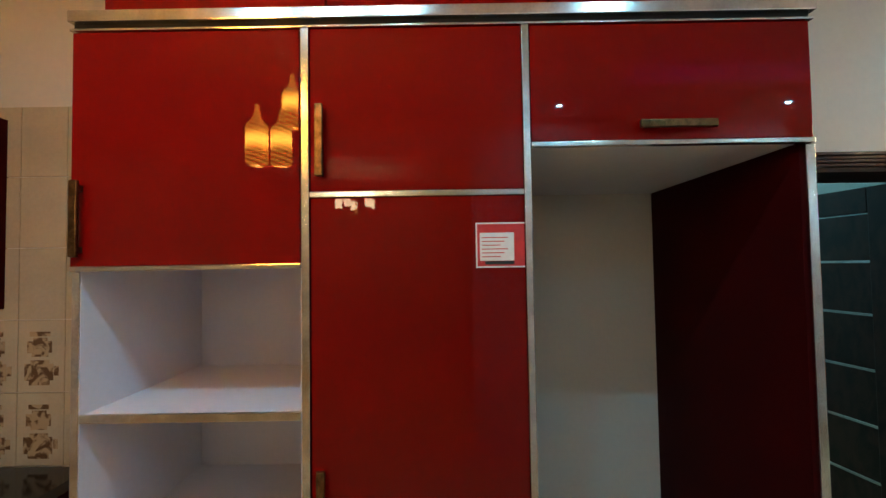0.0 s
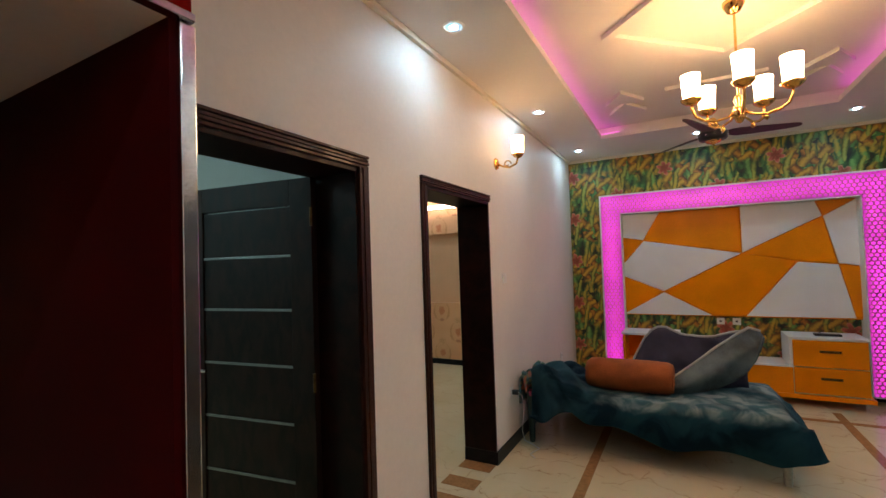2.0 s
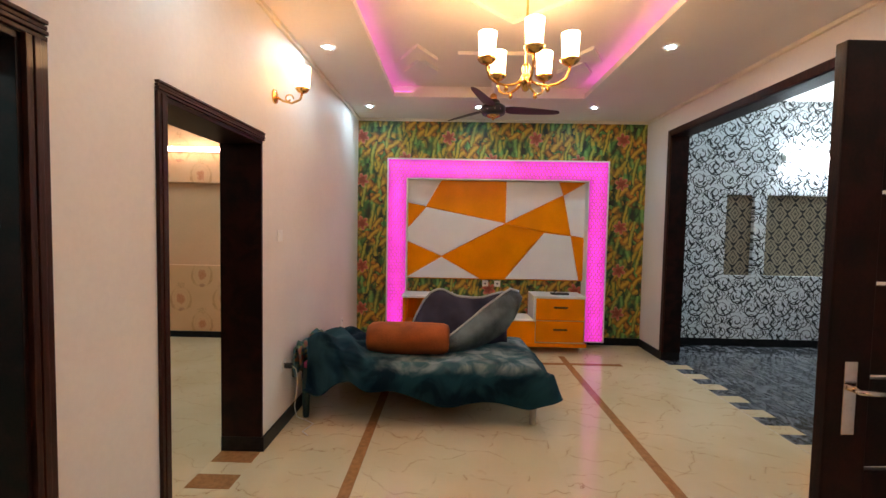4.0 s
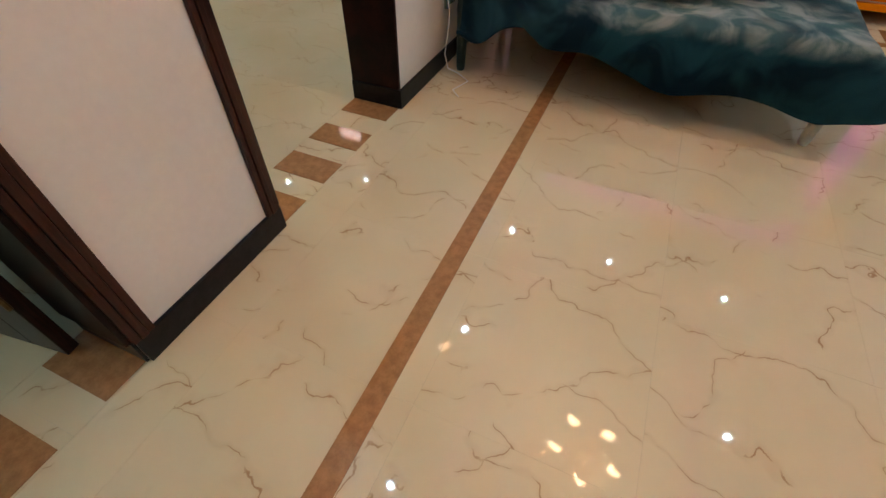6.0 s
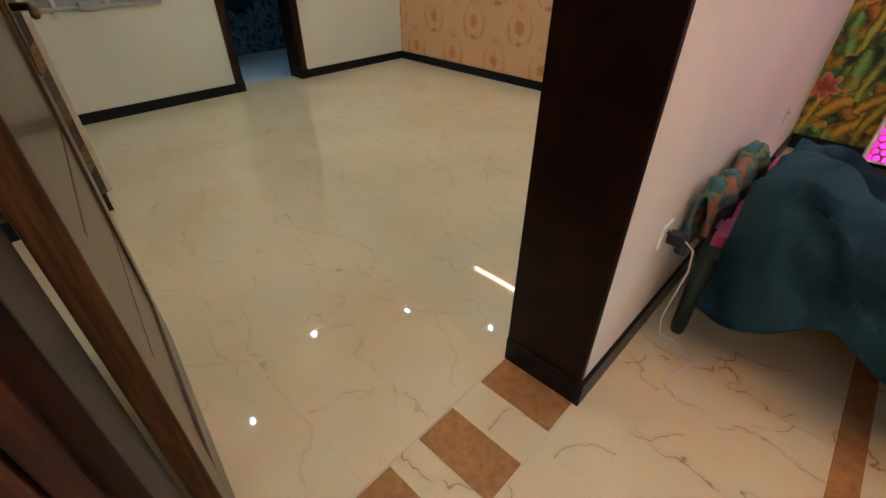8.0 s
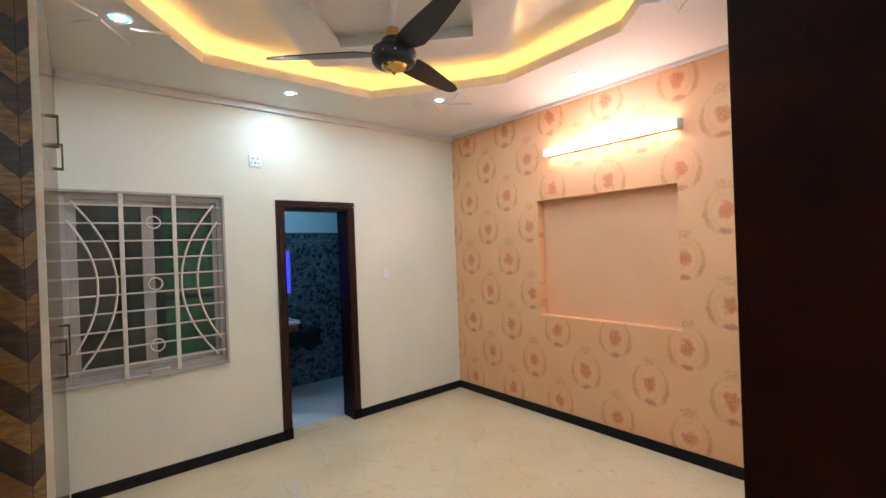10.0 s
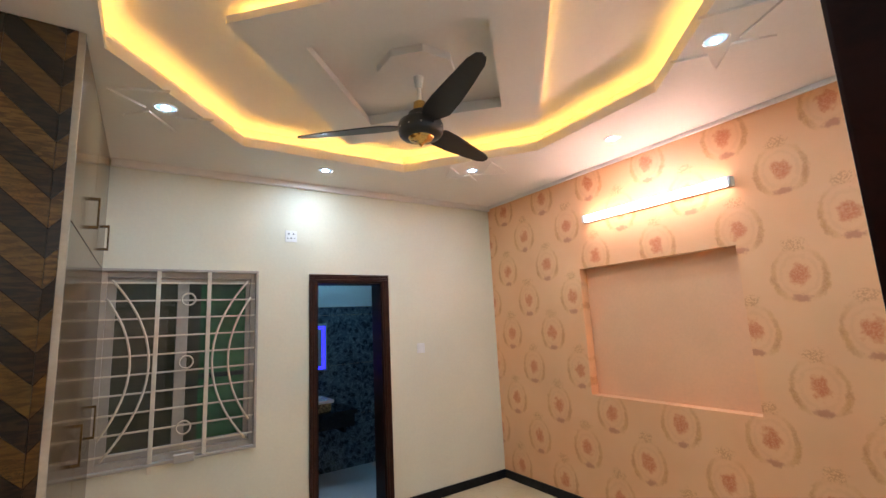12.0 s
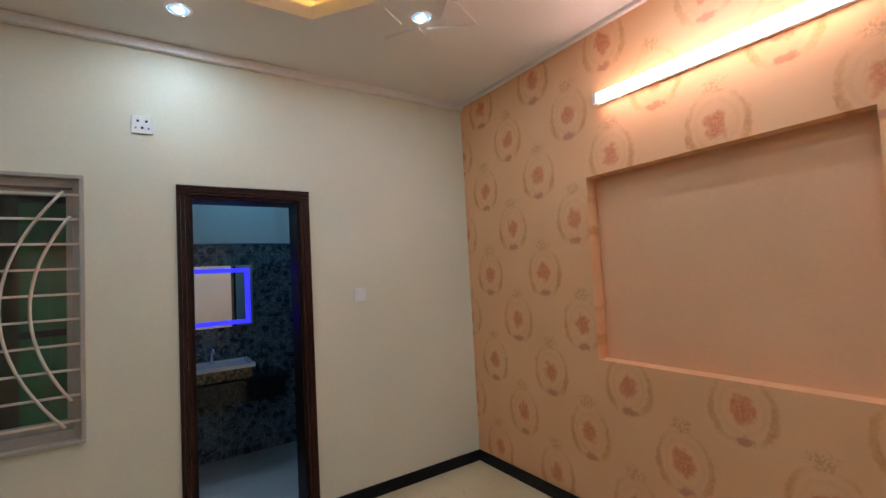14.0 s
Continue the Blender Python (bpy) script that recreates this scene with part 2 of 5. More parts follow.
fu, fv = lattice(py + (n2 - 0.5) * 0.03, pz + (n2 - 0.5) * 0.03, 1.14, 0.57, 2.42, 2.14)
rad = (fu * fu + fv * fv).sqrt()
ang = fv.atan2(fu)
petal = (ang * 3.0 + 0.6).sin().abs() * 0.046 + 0.050 + (n3 - 0.5) * 0.03
fl = (rad - petal).step(-0.010, 0.006) * -1.0 + 1.0
rim = (rad - petal).abs().step(0.0, 0.018) * -1.0 + 1.0
pink = mt.mix((rad * 8.0 + (n3 - 0.5)).step(0.1, 0.9), (0.26, 0.045, 0.020), (0.68, 0.15, 0.10))
pink = mt.mix(rim * 0.65, pink, (0.66, 0.42, 0.22))
TROPIC = mt.paint(mt.mix(fl, col, pink)).bump(n3, 0.0006).m

# peach wallpaper with oval floral medallions
mt = Mat("peach_medallion_wallpaper", (0.70, 0.44, 0.29), 0.6)
px, py, pz = mt.xyz()
nz, nb, nf = mt.noise(40, 3), mt.noise(17, 2), mt.noise(85, 2)
pu, pv = lattice(py + (nb - 0.5) * 0.02, pz + (nb - 0.5) * 0.02, 0.57, 0.66, 5.68, 1.50)
oval = (pu * pu * 1.45 + pv * pv).sqrt()
side = pu.abs().step(0.045, 0.135)
low = pv.step(-0.13, 0.11) * -1.0 + 1.0
ring = ((oval - 0.158).abs() + (nz - 0.5) * 0.040 + (nf - 0.5) * 0.022 - side * low * 0.012).step(0.002, 0.022) * -1.0 + 1.0
ring = ring * (side * (low * 0.45 + 0.55) * 0.88 + 0.12) * (nf.step(0.35, 0.6) * 0.35 + 0.65)
inner = ((oval - 0.112).abs() + (nz - 0.5) * 0.05).step(0.0, 0.018) * -1.0 + 1.0
rose = (oval + (nb - 0.5) * 0.08 + (nz - 0.5) * 0.07 + (nf - 0.5) * 0.03).step(0.040, 0.078) * -1.0 + 1.0
drop = ((pu * pu * 0.45 + (pv + 0.140) * (pv + 0.140) * 2.2).sqrt() + (nz - 0.5) * 0.05).step(0.018, 0.042) * -1.0 + 1.0
crown = ((pu * pu * 0.6 + (pv - 0.185) * (pv - 0.185) * 1.3).sqrt() + (nz - 0.5) * 0.08).step(0.022, 0.060) * -1.0 + 1.0
base = mt.mix(mt.noise(2, 3).step(0.3, 0.7), (0.87, 0.430, 0.205), (0.91, 0.475, 0.235))
col = mt.mix(crown * nf.step(0.4, 0.6) * 0.5, base, (0.54, 0.20, 0.06))
col = mt.mix(inner * 0.12, col, (0.58, 0.24, 0.09))
col = mt.mix(ring * 0.68, col, mt.mix(nb.step(0.4, 0.6), (0.54, 0.165, 0.030), (0.66, 0.26, 0.060)))
col = mt.mix(drop * 0.6, col, (0.52, 0.13, 0.065))
PEACH = mt.paint(mt.mix(rose * (nf.step(0.3, 0.62) * 0.45 + 0.45), col, (0.72, 0.19, 0.065))).bump(nz, 0.0006).m
PEACHPLAIN = Mat("plain_peach_paint", (0.88, 0.455, 0.24), 0.6).worn(0.03, 2, 50, 0.0005).m

# white wallpaper with black scrolls
mt = Mat("black_scroll_wallpaper", (0.8, 0.8, 0.8), 0.45)
px, py, pz = mt.xyz()
wv, wf = mt.noise(3.1, 2), mt.noise(16, 2)
py, pz = py * 1.4, pz * 1.4
ink = None
for du, dv, turn, size, lean in ((0.0, 0.0, 1.0, 0.165, 0.0), (0.27, 0.04, -1.0, 0.112, 1.2), (0.09, 0.25, -1.0, 0.10, 2.6), (0.39, 0.21, 1.0, 0.087, 4.0)):
    lu, lv = lattice(py + (wv - 0.5) * 0.06, pz + (wv - 0.5) * 0.06, 0.53, 0.48, du, dv)
    rr = (lu * lu + lv * lv).sqrt()
    aa = lv.atan2(lu) * turn
    swirl = (aa + rr * (10.5 / size) + lean).sin()
    thick = (aa * 1.0 + lean).sin() * 0.14 + 0.80 + (wf - 0.5) * 0.15
    arm = (swirl - thick).step(0.0, 0.06) * rr.step(0.010, 0.016) * (rr.step(size, size + 0.012) * -1.0 + 1.0)
    ink = arm if ink is None else ink.max(arm)
for angle, du, dv in ((35, 0.0, 0.0), (-40, 0.06, 0.1)):
    m_, e_ = leaves(mt, py + (wv - 0.5) * 0.14, pz + (wf - 0.5) * 0.03, angle, 0.20, 0.245, 0.017, 0.080, du, dv)
    ink = ink.max(m_ * mt.noise(4.0 + du * 9, 1).step(0.47, 0.49))
SCROLL = mt.paint(mt.mix(ink, (0.84, 0.87, 0.90), (0.008, 0.010, 0.014))).m
mt = Mat("dark_damask_wallpaper", (0.2, 0.18, 0.15), 0.35)
px, py, pz = mt.xyz()
nd = mt.noise(34, 2)
pu, pv = lattice(py, pz, 0.20, 0.30, 0, 0)
d = (pu.abs() * 1.5 + pv.abs() + (pv * 42.0).sin().abs() * 0.010) + (nd - 0.5) * 0.02
ring = (d - 0.140).step(0.0, 0.012) + ((d - 0.085).abs() - 0.006).step(0.0, 0.010) * -0.8 + 0.8
core = d.step(0.030, 0.040) * -0.7 + 0.7
DAMASK = mt.paint(mt.mix(ring.max(core).min(1.0), (0.34, 0.27, 0.19), (0.022, 0.018, 0.018))).m

# dark blue patterned bathroom tile
mt = Mat("blue_leaf_tile", (0.05, 0.08, 0.12), 0.15)
vo, nn = mt.voronoi(15, (1, 1, 1)), mt.noise(13, 3, distort=2.2)
fleck = (nn - 0.5).abs().step(0.0, 0.05) * -1.0 + 1.0
LEAFTILE = mt.paint(mt.mix((vo.step(0.25, 0.65) * 0.3 + fleck * 0.55), (0.006, 0.014, 0.026), (0.22, 0.33, 0.40))).m
# beige kitchen wall tile and its brown decor
KTILE = Mat("beige_wall_tile", (0.56, 0.48, 0.34), 0.25).worn(0.06, 5, 60, 0.0003).m
mt = Mat("brown_tile_print", (0.3, 0.2, 0.1), 0.25)
KPRINT = mt.paint(mt.mix(mt.noise(24, 4, distort=1.0).step(0.40, 0.56), (0.14, 0.075, 0.035), (0.50, 0.37, 0.22))).m

# chevron planks of the wardrobe


def chevron(name, dark, light):
    mt = Mat(name, light, 0.3)
    gr = mt.noise(5, 5, (2.5, 1, 13), True, 0.7)
    old = mt.noise(3, 3, (1, 1, 1), True).step(0.35, 0.7)
    rough_grain = (mt.noise(9, 4, (2.5, 1, 6), True, 2.0) - 0.5).abs().step(0.0, 0.03) * -1.0 + 1.0
    tone = mt.mix(mt.random() * 0.7, mt.mix(gr.step(0.35, 0.65), dark, light), dark)
    return mt.paint(mt.mix(rough_grain * old * 0.85, tone, (0.008, 0.006, 0.005))).bump(gr, 0.0008).coat(0.9, 0.04).m


CHEVRON = chevron("golden_chevron_plank", (0.085, 0.036, 0.008), (0.215, 0.108, 0.026))
CHEVRONDARK = chevron("dark_chevron_plank", (0.012, 0.007, 0.004), (0.055, 0.026, 0.011))
mt = Mat("glossy_wood_laminate", (0.2, 0.12, 0.06), 0.16)
mt.b.inputs["Specular IOR Level"].default_value = 0.08
px, py, pz = mt.xyz()
band = ((pz * 8.0 + ((py * 3.2).frac() - 0.5).abs() * 1.6).floor() * 12.9898).sin() * 43758.5
gr = mt.noise(7, 5, (1, 3, 9), distort=0.8)
tone = mt.mix(band.frac(), (0.05, 0.026, 0.011), (0.15, 0.085, 0.036))
GLOSSWOOD = mt.paint(mt.mix(gr.step(0.35, 0.68), tone, (0.17, 0.095, 0.042))).coat(0.05, 0.08).m
WARDEDGE = Mat("cream_edge_band", (0.55, 0.47, 0.36), 0.2).worn(0.08).coat(0.8, 0.05).m

# cloth
mt = Mat("teal_plush_blanket", (0.02, 0.07, 0.09), 0.9)
px, py, pz = mt.xyz()
pat = mt.noise(3.2, 3, distort=1.0)
pile = mt.noise(260, 2)
mt.b.inputs["Sheen Weight"].default_value, mt.b.inputs["Sheen Roughness"].default_value = 0.05, 0.4
mt.b.inputs["Specular IOR Level"].default_value = 0.08
mt.b.inputs["Sheen Tint"].default_value = (0.35, 0.75, 0.8, 1)
top = (pz + (pat - 0.5) * 0.14).step(0.40, 0.47)
teal = mt.mix(pat.step(0.4, 0.6), (0.003, 0.014, 0.022), (0.009, 0.046, 0.058))
flower = mt.mix(mt.noise(4.2, 4, distort=1.6).step(0.38, 0.66), (0.08, 0.17, 0.17), (0.46, 0.51, 0.46))
plain_head = py.step(1.70, 2.0) * -1.0 + 1.0
BLANKET = mt.paint(mt.mix(top * plain_head * mt.noise(2.6, 2).step(0.36, 0.56) * 0.58, mt.mix((plain_head * -1.0 + 1.0) * pat.step(0.35, 0.6) * 0.6, teal, (0.024, 0.066, 0.085)), flower)).bump(pile, 0.004, 0.8).m
BOLSTER = Mat("rust_velvet", (0.34, 0.075, 0.010), 0.85).worn(0.14, 7, 90, 0.003).m
NAVY = Mat("navy_cloth", (0.035, 0.030, 0.055), 0.85).worn(0.15, 9, 220, 0.001).m
GREYCLOTH = Mat("grey_green_mesh_cloth", (0.070, 0.098, 0.098), 0.6).worn(0.45, 5, 150, 0.001).m
PIPING = Mat("pale_piping", (0.42, 0.42, 0.40), 0.7).worn(0.1).m

# glass and lamps
SPOTGLOW = Mat("downlight_diffuser", (0.8, 0.8, 0.8)).glow(COOL, SPOT_POWER).m
# weak blue emission for the halo that spreads round each downlight
RINGGLOW = Mat("downlight_halo_ring", (0.6, 0.75, 0.8), 0.4).glow((0.13, 0.52, 1.0), 0.75).m
TUBEGLOW = Mat("led_batten_diffuser", (0.8, 0.8, 0.8)).glow((1.0, 0.82, 0.73), TUBE_POWER).m
TUBEBLUE = Mat("led_batten_cool", (0.8, 0.8, 0.8)).glow((0.58, 0.86, 1.0), 240).m
SHADEGLOW = Mat("lit_glass_shade", (0.8, 0.7, 0.5), 0.3).glow(WARM, SHADE_POWER).m
# glow of an unmodelled strip, put into the emission: fades from mid-band to edges
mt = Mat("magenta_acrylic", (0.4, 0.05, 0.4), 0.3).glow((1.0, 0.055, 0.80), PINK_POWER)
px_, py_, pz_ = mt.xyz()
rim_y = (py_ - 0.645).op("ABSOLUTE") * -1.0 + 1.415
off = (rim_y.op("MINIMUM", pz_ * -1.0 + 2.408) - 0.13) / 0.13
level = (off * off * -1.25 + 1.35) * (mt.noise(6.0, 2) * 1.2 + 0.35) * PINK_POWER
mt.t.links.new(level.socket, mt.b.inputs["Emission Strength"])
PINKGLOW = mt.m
PINKCOVE = Mat("magenta_led_strip", (0.8, 0.2, 0.8)).glow((1.0, 0.10, 0.85), PINK_COVE_POWER).m
GOLDCOVE = Mat("yellow_led_strip", (0.8, 0.6, 0.2)).glow((1.0, 0.64, 0.14), COVE_POWER).m
BLUEGLOW = Mat("blue_led_band", (0.1, 0.1, 0.8)).glow((0.01, 0.02, 1.0), 1.6).m
TEALGLOW = Mat("cool_room_lamp", (0.8, 0.8, 0.8)).glow((0.50, 0.90, 1.0), 110).m
BATHGLOW = Mat("bathroom_lamp", (0.8, 0.8, 0.8)).glow((0.11, 0.62, 1.0), 18).m
mt = Mat("amber_pendant_glass", (0.6, 0.3, 0.05), 0.25).glow((1.0, 0.36, 0.03), 1.3)
px, py, pz = mt.xyz()
sep = mt.t.nodes.new("ShaderNodeSeparateXYZ")
mt.t.links.new(mt.t.nodes.new("ShaderNodeTexCoord").outputs["Object"], sep.inputs[0])
# the bulb's hot spot and bright ribs are written into the shade's emission
hot = ((Val(mt.t, sep.outputs[2]) - 0.12).abs().step(0.0, 0.085) * -1.0 + 1.0)
rib_glow = ((pz * 260.0 + px * 90.0).sin() * 0.5 + 0.5) * 12.0 + hot * hot * 75.0 + 2.5
mt.t.links.new(rib_glow.socket, mt.b.inputs["Emission Strength"])
AMBERGLOW = mt.m
SCONCEGLOW = Mat("lit_sconce_glass", (0.8, 0.7, 0.5), 0.3).glow(WARM, 11).m
BULB = Mat("warm_bulb", (0.8, 0.8, 0.8)).glow((1.0, 0.75, 0.4), 350).m
MIRROR = Mat("mirror_glass", (0.85, 0.88, 0.9), 0.02, 1.0).m
mt = Mat("window_glass", (0.7, 0.8, 0.75), 0.02)
mt.b.inputs["Transmission Weight"].default_value = 1.0
mt.b.inputs["IOR"].default_value = 1.45
PANE = mt.m
GREENSHEET = Mat("green_shade_sheet", (0.04, 0.26, 0.10), 0.6).worn(0.3, 4, 50, 0.002).m
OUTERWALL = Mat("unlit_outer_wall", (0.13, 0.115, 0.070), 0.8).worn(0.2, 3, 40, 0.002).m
PAPERWHITE = Mat("printed_sticker_white", (0.78, 0.76, 0.72), 0.4).worn(0.05).m
PAPERRED = Mat("printed_sticker_red", (0.55, 0.03, 0.03), 0.35).worn(0.1).m
PAPERBLACK = Mat("printed_sticker_black", (0.02, 0.02, 0.02), 0.4).worn(0.1).m
BASINBLUE = Mat("white_ceramic", (0.75, 0.78, 0.8), 0.12).worn(0.03).m
BASINSIDE = Mat("gold_patterned_ceramic", (0.25, 0.19, 0.10), 0.2).worn(0.5, 50, 120, 0.0004).m


# ---- shape helpers ----
def box(bm, x0, x1, y0, y1, z0, z1, bevel=0.0):
    made = bmesh.ops.create_cube(bm, size=1.0, matrix=Matrix.LocRotScale(
        ((x0 + x1) / 2, (y0 + y1) / 2, (z0 + z1) / 2), None, (abs(x1 - x0), abs(y1 - y0), abs(z1 - z0))))
    if bevel:
        edges = {e for v in made["verts"] for e in v.link_edges}
        bmesh.ops.bevel(bm, geom=list(edges), offset=bevel, segments=2, affect="EDGES", profile=0.6)
    return bm


def boxes(*rows, bevel=0.0):
    bm = bmesh.new()
    for r in rows:
        box(bm, *r, bevel)
    return bm


def rod(bm, a, b, r0, r1=None, seg=12):
    a, b = Vector(a), Vector(b)
    q = (b - a).to_track_quat("Z", "Y")
    bmesh.ops.create_cone(bm, cap_ends=True, segments=seg, radius1=r0, radius2=r0 if r1 is None else r1, depth=(b - a).length,
                          matrix=Matrix.LocRotScale((a + b) / 2, q, None))
    return bm


def lathe(bm, profile, x=0.0, y=0.0, seg=24):
    """Turn a profile of (radius, z) round the upright axis."""
    rings = [[bm.verts.new((x + max(r, 1e-4) * math.cos(2 * math.pi * i / seg), y + max(r, 1e-4) * math.sin(2 * math.pi * i / seg), z))
              for i in range(seg)] for r, z in profile]
    for lo, hi in zip(rings, rings[1:]):
        for i in range(seg):
            bm.faces.new((lo[i], lo[(i + 1) % seg], hi[(i + 1) % seg], hi[i]))
    bmesh.ops.recalc_face_normals(bm, faces=bm.faces)
    return bm


def sweep(bm, points, radius, seg=8):
    """A round tube along points."""
    points = [Vector(p) for p in points]
    rings = []
    for i, p in enumerate(points):
        way = (points[min(i + 1, len(points) - 1)] - points[max(i - 1, 0)]).normalized()
        side = way.orthogonal().normalized() if not rings else (side - way * side.dot(way)).normalized()
        up = way.cross(side)
        rings.append([bm.verts.new(p + radius * (math.cos(2 * math.pi * k / seg) * side + math.sin(2 * math.pi * k / seg) * up)) for k in range(seg)])
    for lo, hi in zip(rings, rings[1:]):
        for k in range(seg):
            bm.faces.new((lo[k], lo[(k + 1) % seg], hi[(k + 1) % seg], hi[k]))
    bm.faces.new(rings[0][::-1]), bm.faces.new(rings[-1])
    return bm


def prism(bm, outline, z0, z1):
    """A straight-sided block over an outline of (x, y)."""
    lo = [bm.verts.new((x, y, z0)) for x, y in outline]
    hi = [bm.verts.new((x, y, z1)) for x, y in outline]
    n = len(outline)
    bm.faces.new(lo[::-1]), bm.faces.new(hi)
    for i in range(n):
        bm.faces.new((lo[i], lo[(i + 1) % n], hi[(i + 1) % n], hi[i]))
    bmesh.ops.recalc_face_normals(bm, faces=bm.faces)
    return bm


def mesh_of(name, bm, material, smooth=False):
    me = bpy.data.meshes.new(name)
    bm.to_mesh(me)
    bm.free()
    me.materials.append(material)
    if smooth:
        for p in me.polygons:
            p.use_smooth = True
    return me


def part(name, bm, material, parent, label="", smooth=False):
    ob = new(name, mesh_of(name, bm, material, smooth))
    ob.parent = parent
    return tagged(ob, label)


def thing(name, label, category, at=(0, 0, 0), turn=0.0, group=""):
    ob = new(name)
    ob.matrix_basis = pose(*at, 0, 0, turn)
    return tagged(ob, label, category, group)


def setting(name, bm, material, label, category, smooth=False):
    return tagged(new(name, mesh_of(name, bm, material, smooth)), label, category, kind="structure")


def under(ob, bm, name, material, label="", smooth=False):
    """A part of a piece of the setting."""
    return part(name, bm, material, ob, label, smooth)


# ---- the large structure ----
YN, YB0, YB1 = 2.476, 2.75, 6.515      # hall's north wall, bedroom's south and north walls
XE, XT, YS, YK = 7.715, 7.785, -1.31, -0.85
TOP, HIGH = 2.95, 3.09
OVER = 3.35

wall_north = setting("wall_north", boxes(
    (-2.6, -0.085, YN, YB0, 0, OVER), (-0.085, 1.99, 2.712, YB0, 0, OVER), (1.99, 2.36, YN, YB0, 0, OVER),
    (2.36, 3.205, YN, YB0, 2.07, OVER), (3.205, 3.828, YN, YB0, 0, OVER),
    (3.828, 4.825, YN, YB0, 2.075, OVER), (4.825, 8.0, YN, YB0, 0, OVER)), WALL, "cream painted wall with two dark-cased doorways", "wall")
wall_tv = setting("wall_east", boxes((XT, 8.0, YS, YN, 0, OVER)), TROPIC, "wall papered with green leaves and pink lilies", "wall")
wall_south = setting("wall_south", boxes(
    (7.15, 8.0, YS - 0.2, YS, 0, OVER), (4.93, 7.15, YS - 0.2, YS, 2.66, OVER), (3.9, 4.93, YS - 0.2, YS, 0, OVER),
    (3.25, 4.0, YS - 0.2, YK, 0, OVER), (2.4, 3.25, YK - 0.15, YK, 2.08, OVER), (1.2, 2.4, YK - 0.15, YK, 0, OVER), (-2.6, 1.2, YK - 0.15, YK, 2.7, OVER),
    (2.3, 3.3, -1.75, -1.6, 0, OVER), (2.25, 2.4, -1.75, YK - 0.15, 0, OVER), (2.25, 3.3, -1.75, YK, 2.25, 2.35)), WALL, "cream painted wall with a wide dark-lined opening", "wall")
wall_west = setting("wall_west", boxes((-2.75, -2.6, -5.5, YB0, 0, OVER), (-2.6, 2.0, -5.5, -5.35, 0, OVER), (1.85, 2.0, -5.35, YK - 0.15, 0, OVER)), WALL, "plain cream painted wall", "wall")

# hall ceiling: border, lip, raised tray
TX0, TX1, TY0, TY1 = 2.2, 6.80, -0.19, 1.88
ceiling = setting("ceiling", boxes(
    (-2.6, TX0, YS, YN + 0.2, TOP, TOP + 0.05), (TX1, XT, YS, YN, TOP, TOP + 0.05),
    (TX0, TX1, YS, TY0, TOP, TOP + 0.05), (TX0, TX1, TY1, YN, TOP, TOP + 0.05),
    (-2.6, XT, YS, YN + 0.2, HIGH, OVER)), CEIL, "white gypsum ceiling with a raised tray", "ceiling")
bm = bmesh.new()
for poly in (((3.90, 0.795), (4.65, 1.545), (4.65, 1.46), (3.985, 0.795)), ((4.65, 1.545), (5.40, 0.795), (5.315, 0.795), (4.65, 1.46)),
             ((5.40, 0.795), (4.65, 0.045), (4.65, 0.13), (5.315, 0.795)), ((4.65, 0.045), (3.90, 0.795), (3.985, 0.795), (4.65, 0.13)),
             ((5.75, 1.55), (6.05, 1.72), (6.05, 1.38)), ((6.05, 1.55), (6.35, 1.72), (6.35, 1.38)),
             ((5.75, 0.05), (6.05, 0.22), (6.05, -0.12)), ((6.05, 0.05), (6.35, 0.22), (6.35, -0.12)),
             ((2.6, 1.55), (2.9, 1.72), (2.9, 1.38)), ((2.6, 0.05), (2.9, 0.22), (2.9, -0.12)),
             ((5.9, 0.45), (6.45, 0.45), (6.45, 1.2), (5.9, 1.2))):
    prism(bm, poly, HIGH - 0.03, HIGH + 0.01)
setting("ceiling_relief", bm, CEIL, "raised gypsum triangles and bars on the tray ceiling", "ceiling")
cornice = boxes((1.98, XT, YN - 0.03, YN, TOP - 0.035, TOP), (XT - 0.03, XT, YS, YN - 0.03, TOP - 0.035, TOP),
                (3.9, XT - 0.03, YS, YS + 0.03, TOP - 0.035, TOP), bevel=0.006)
setting("trim_hall_cornice", cornice, CREAM_EDGE, "narrow cream cornice under the ceiling", "trim")
setting("ceiling_riser", boxes((TX0 - 0.10, TX1 + 0.10, TY1 + 0.085, TY1 + 0.10, TOP + 0.051, HIGH - 0.001), (TX0 - 0.10, TX1 + 0.10, TY0 - 0.10, TY0 - 0.085, TOP + 0.051, HIGH - 0.001),
                               (TX1 + 0.085, TX1 + 0.10, TY0 - 0.084, TY1 + 0.084, TOP + 0.051, HIGH - 0.001), (TX0 - 0.10, TX0 - 0.085, TY0 - 0.084, TY1 + 0.084, TOP + 0.051, HIGH - 0.001)), CEIL, "upright white sides of the hall tray", "ceiling")
setting("trim_cove_light", boxes((TX0, TX1 - 0.02, TY1 + 0.025, TY1 + 0.037, TOP + 0.051, TOP + 0.060), (TX0, TX1 - 0.02, TY0 - 0.037, TY0 - 0.025, TOP + 0.051, TOP + 0.060),
                                 (TX1 + 0.025, TX1 + 0.037, TY1 - 0.2, TY1 + 0.02, TOP + 0.051, TOP + 0.060)),
        PINKCOVE, "magenta LED strip hidden in the ceiling cove", "led strip")

# bedroom

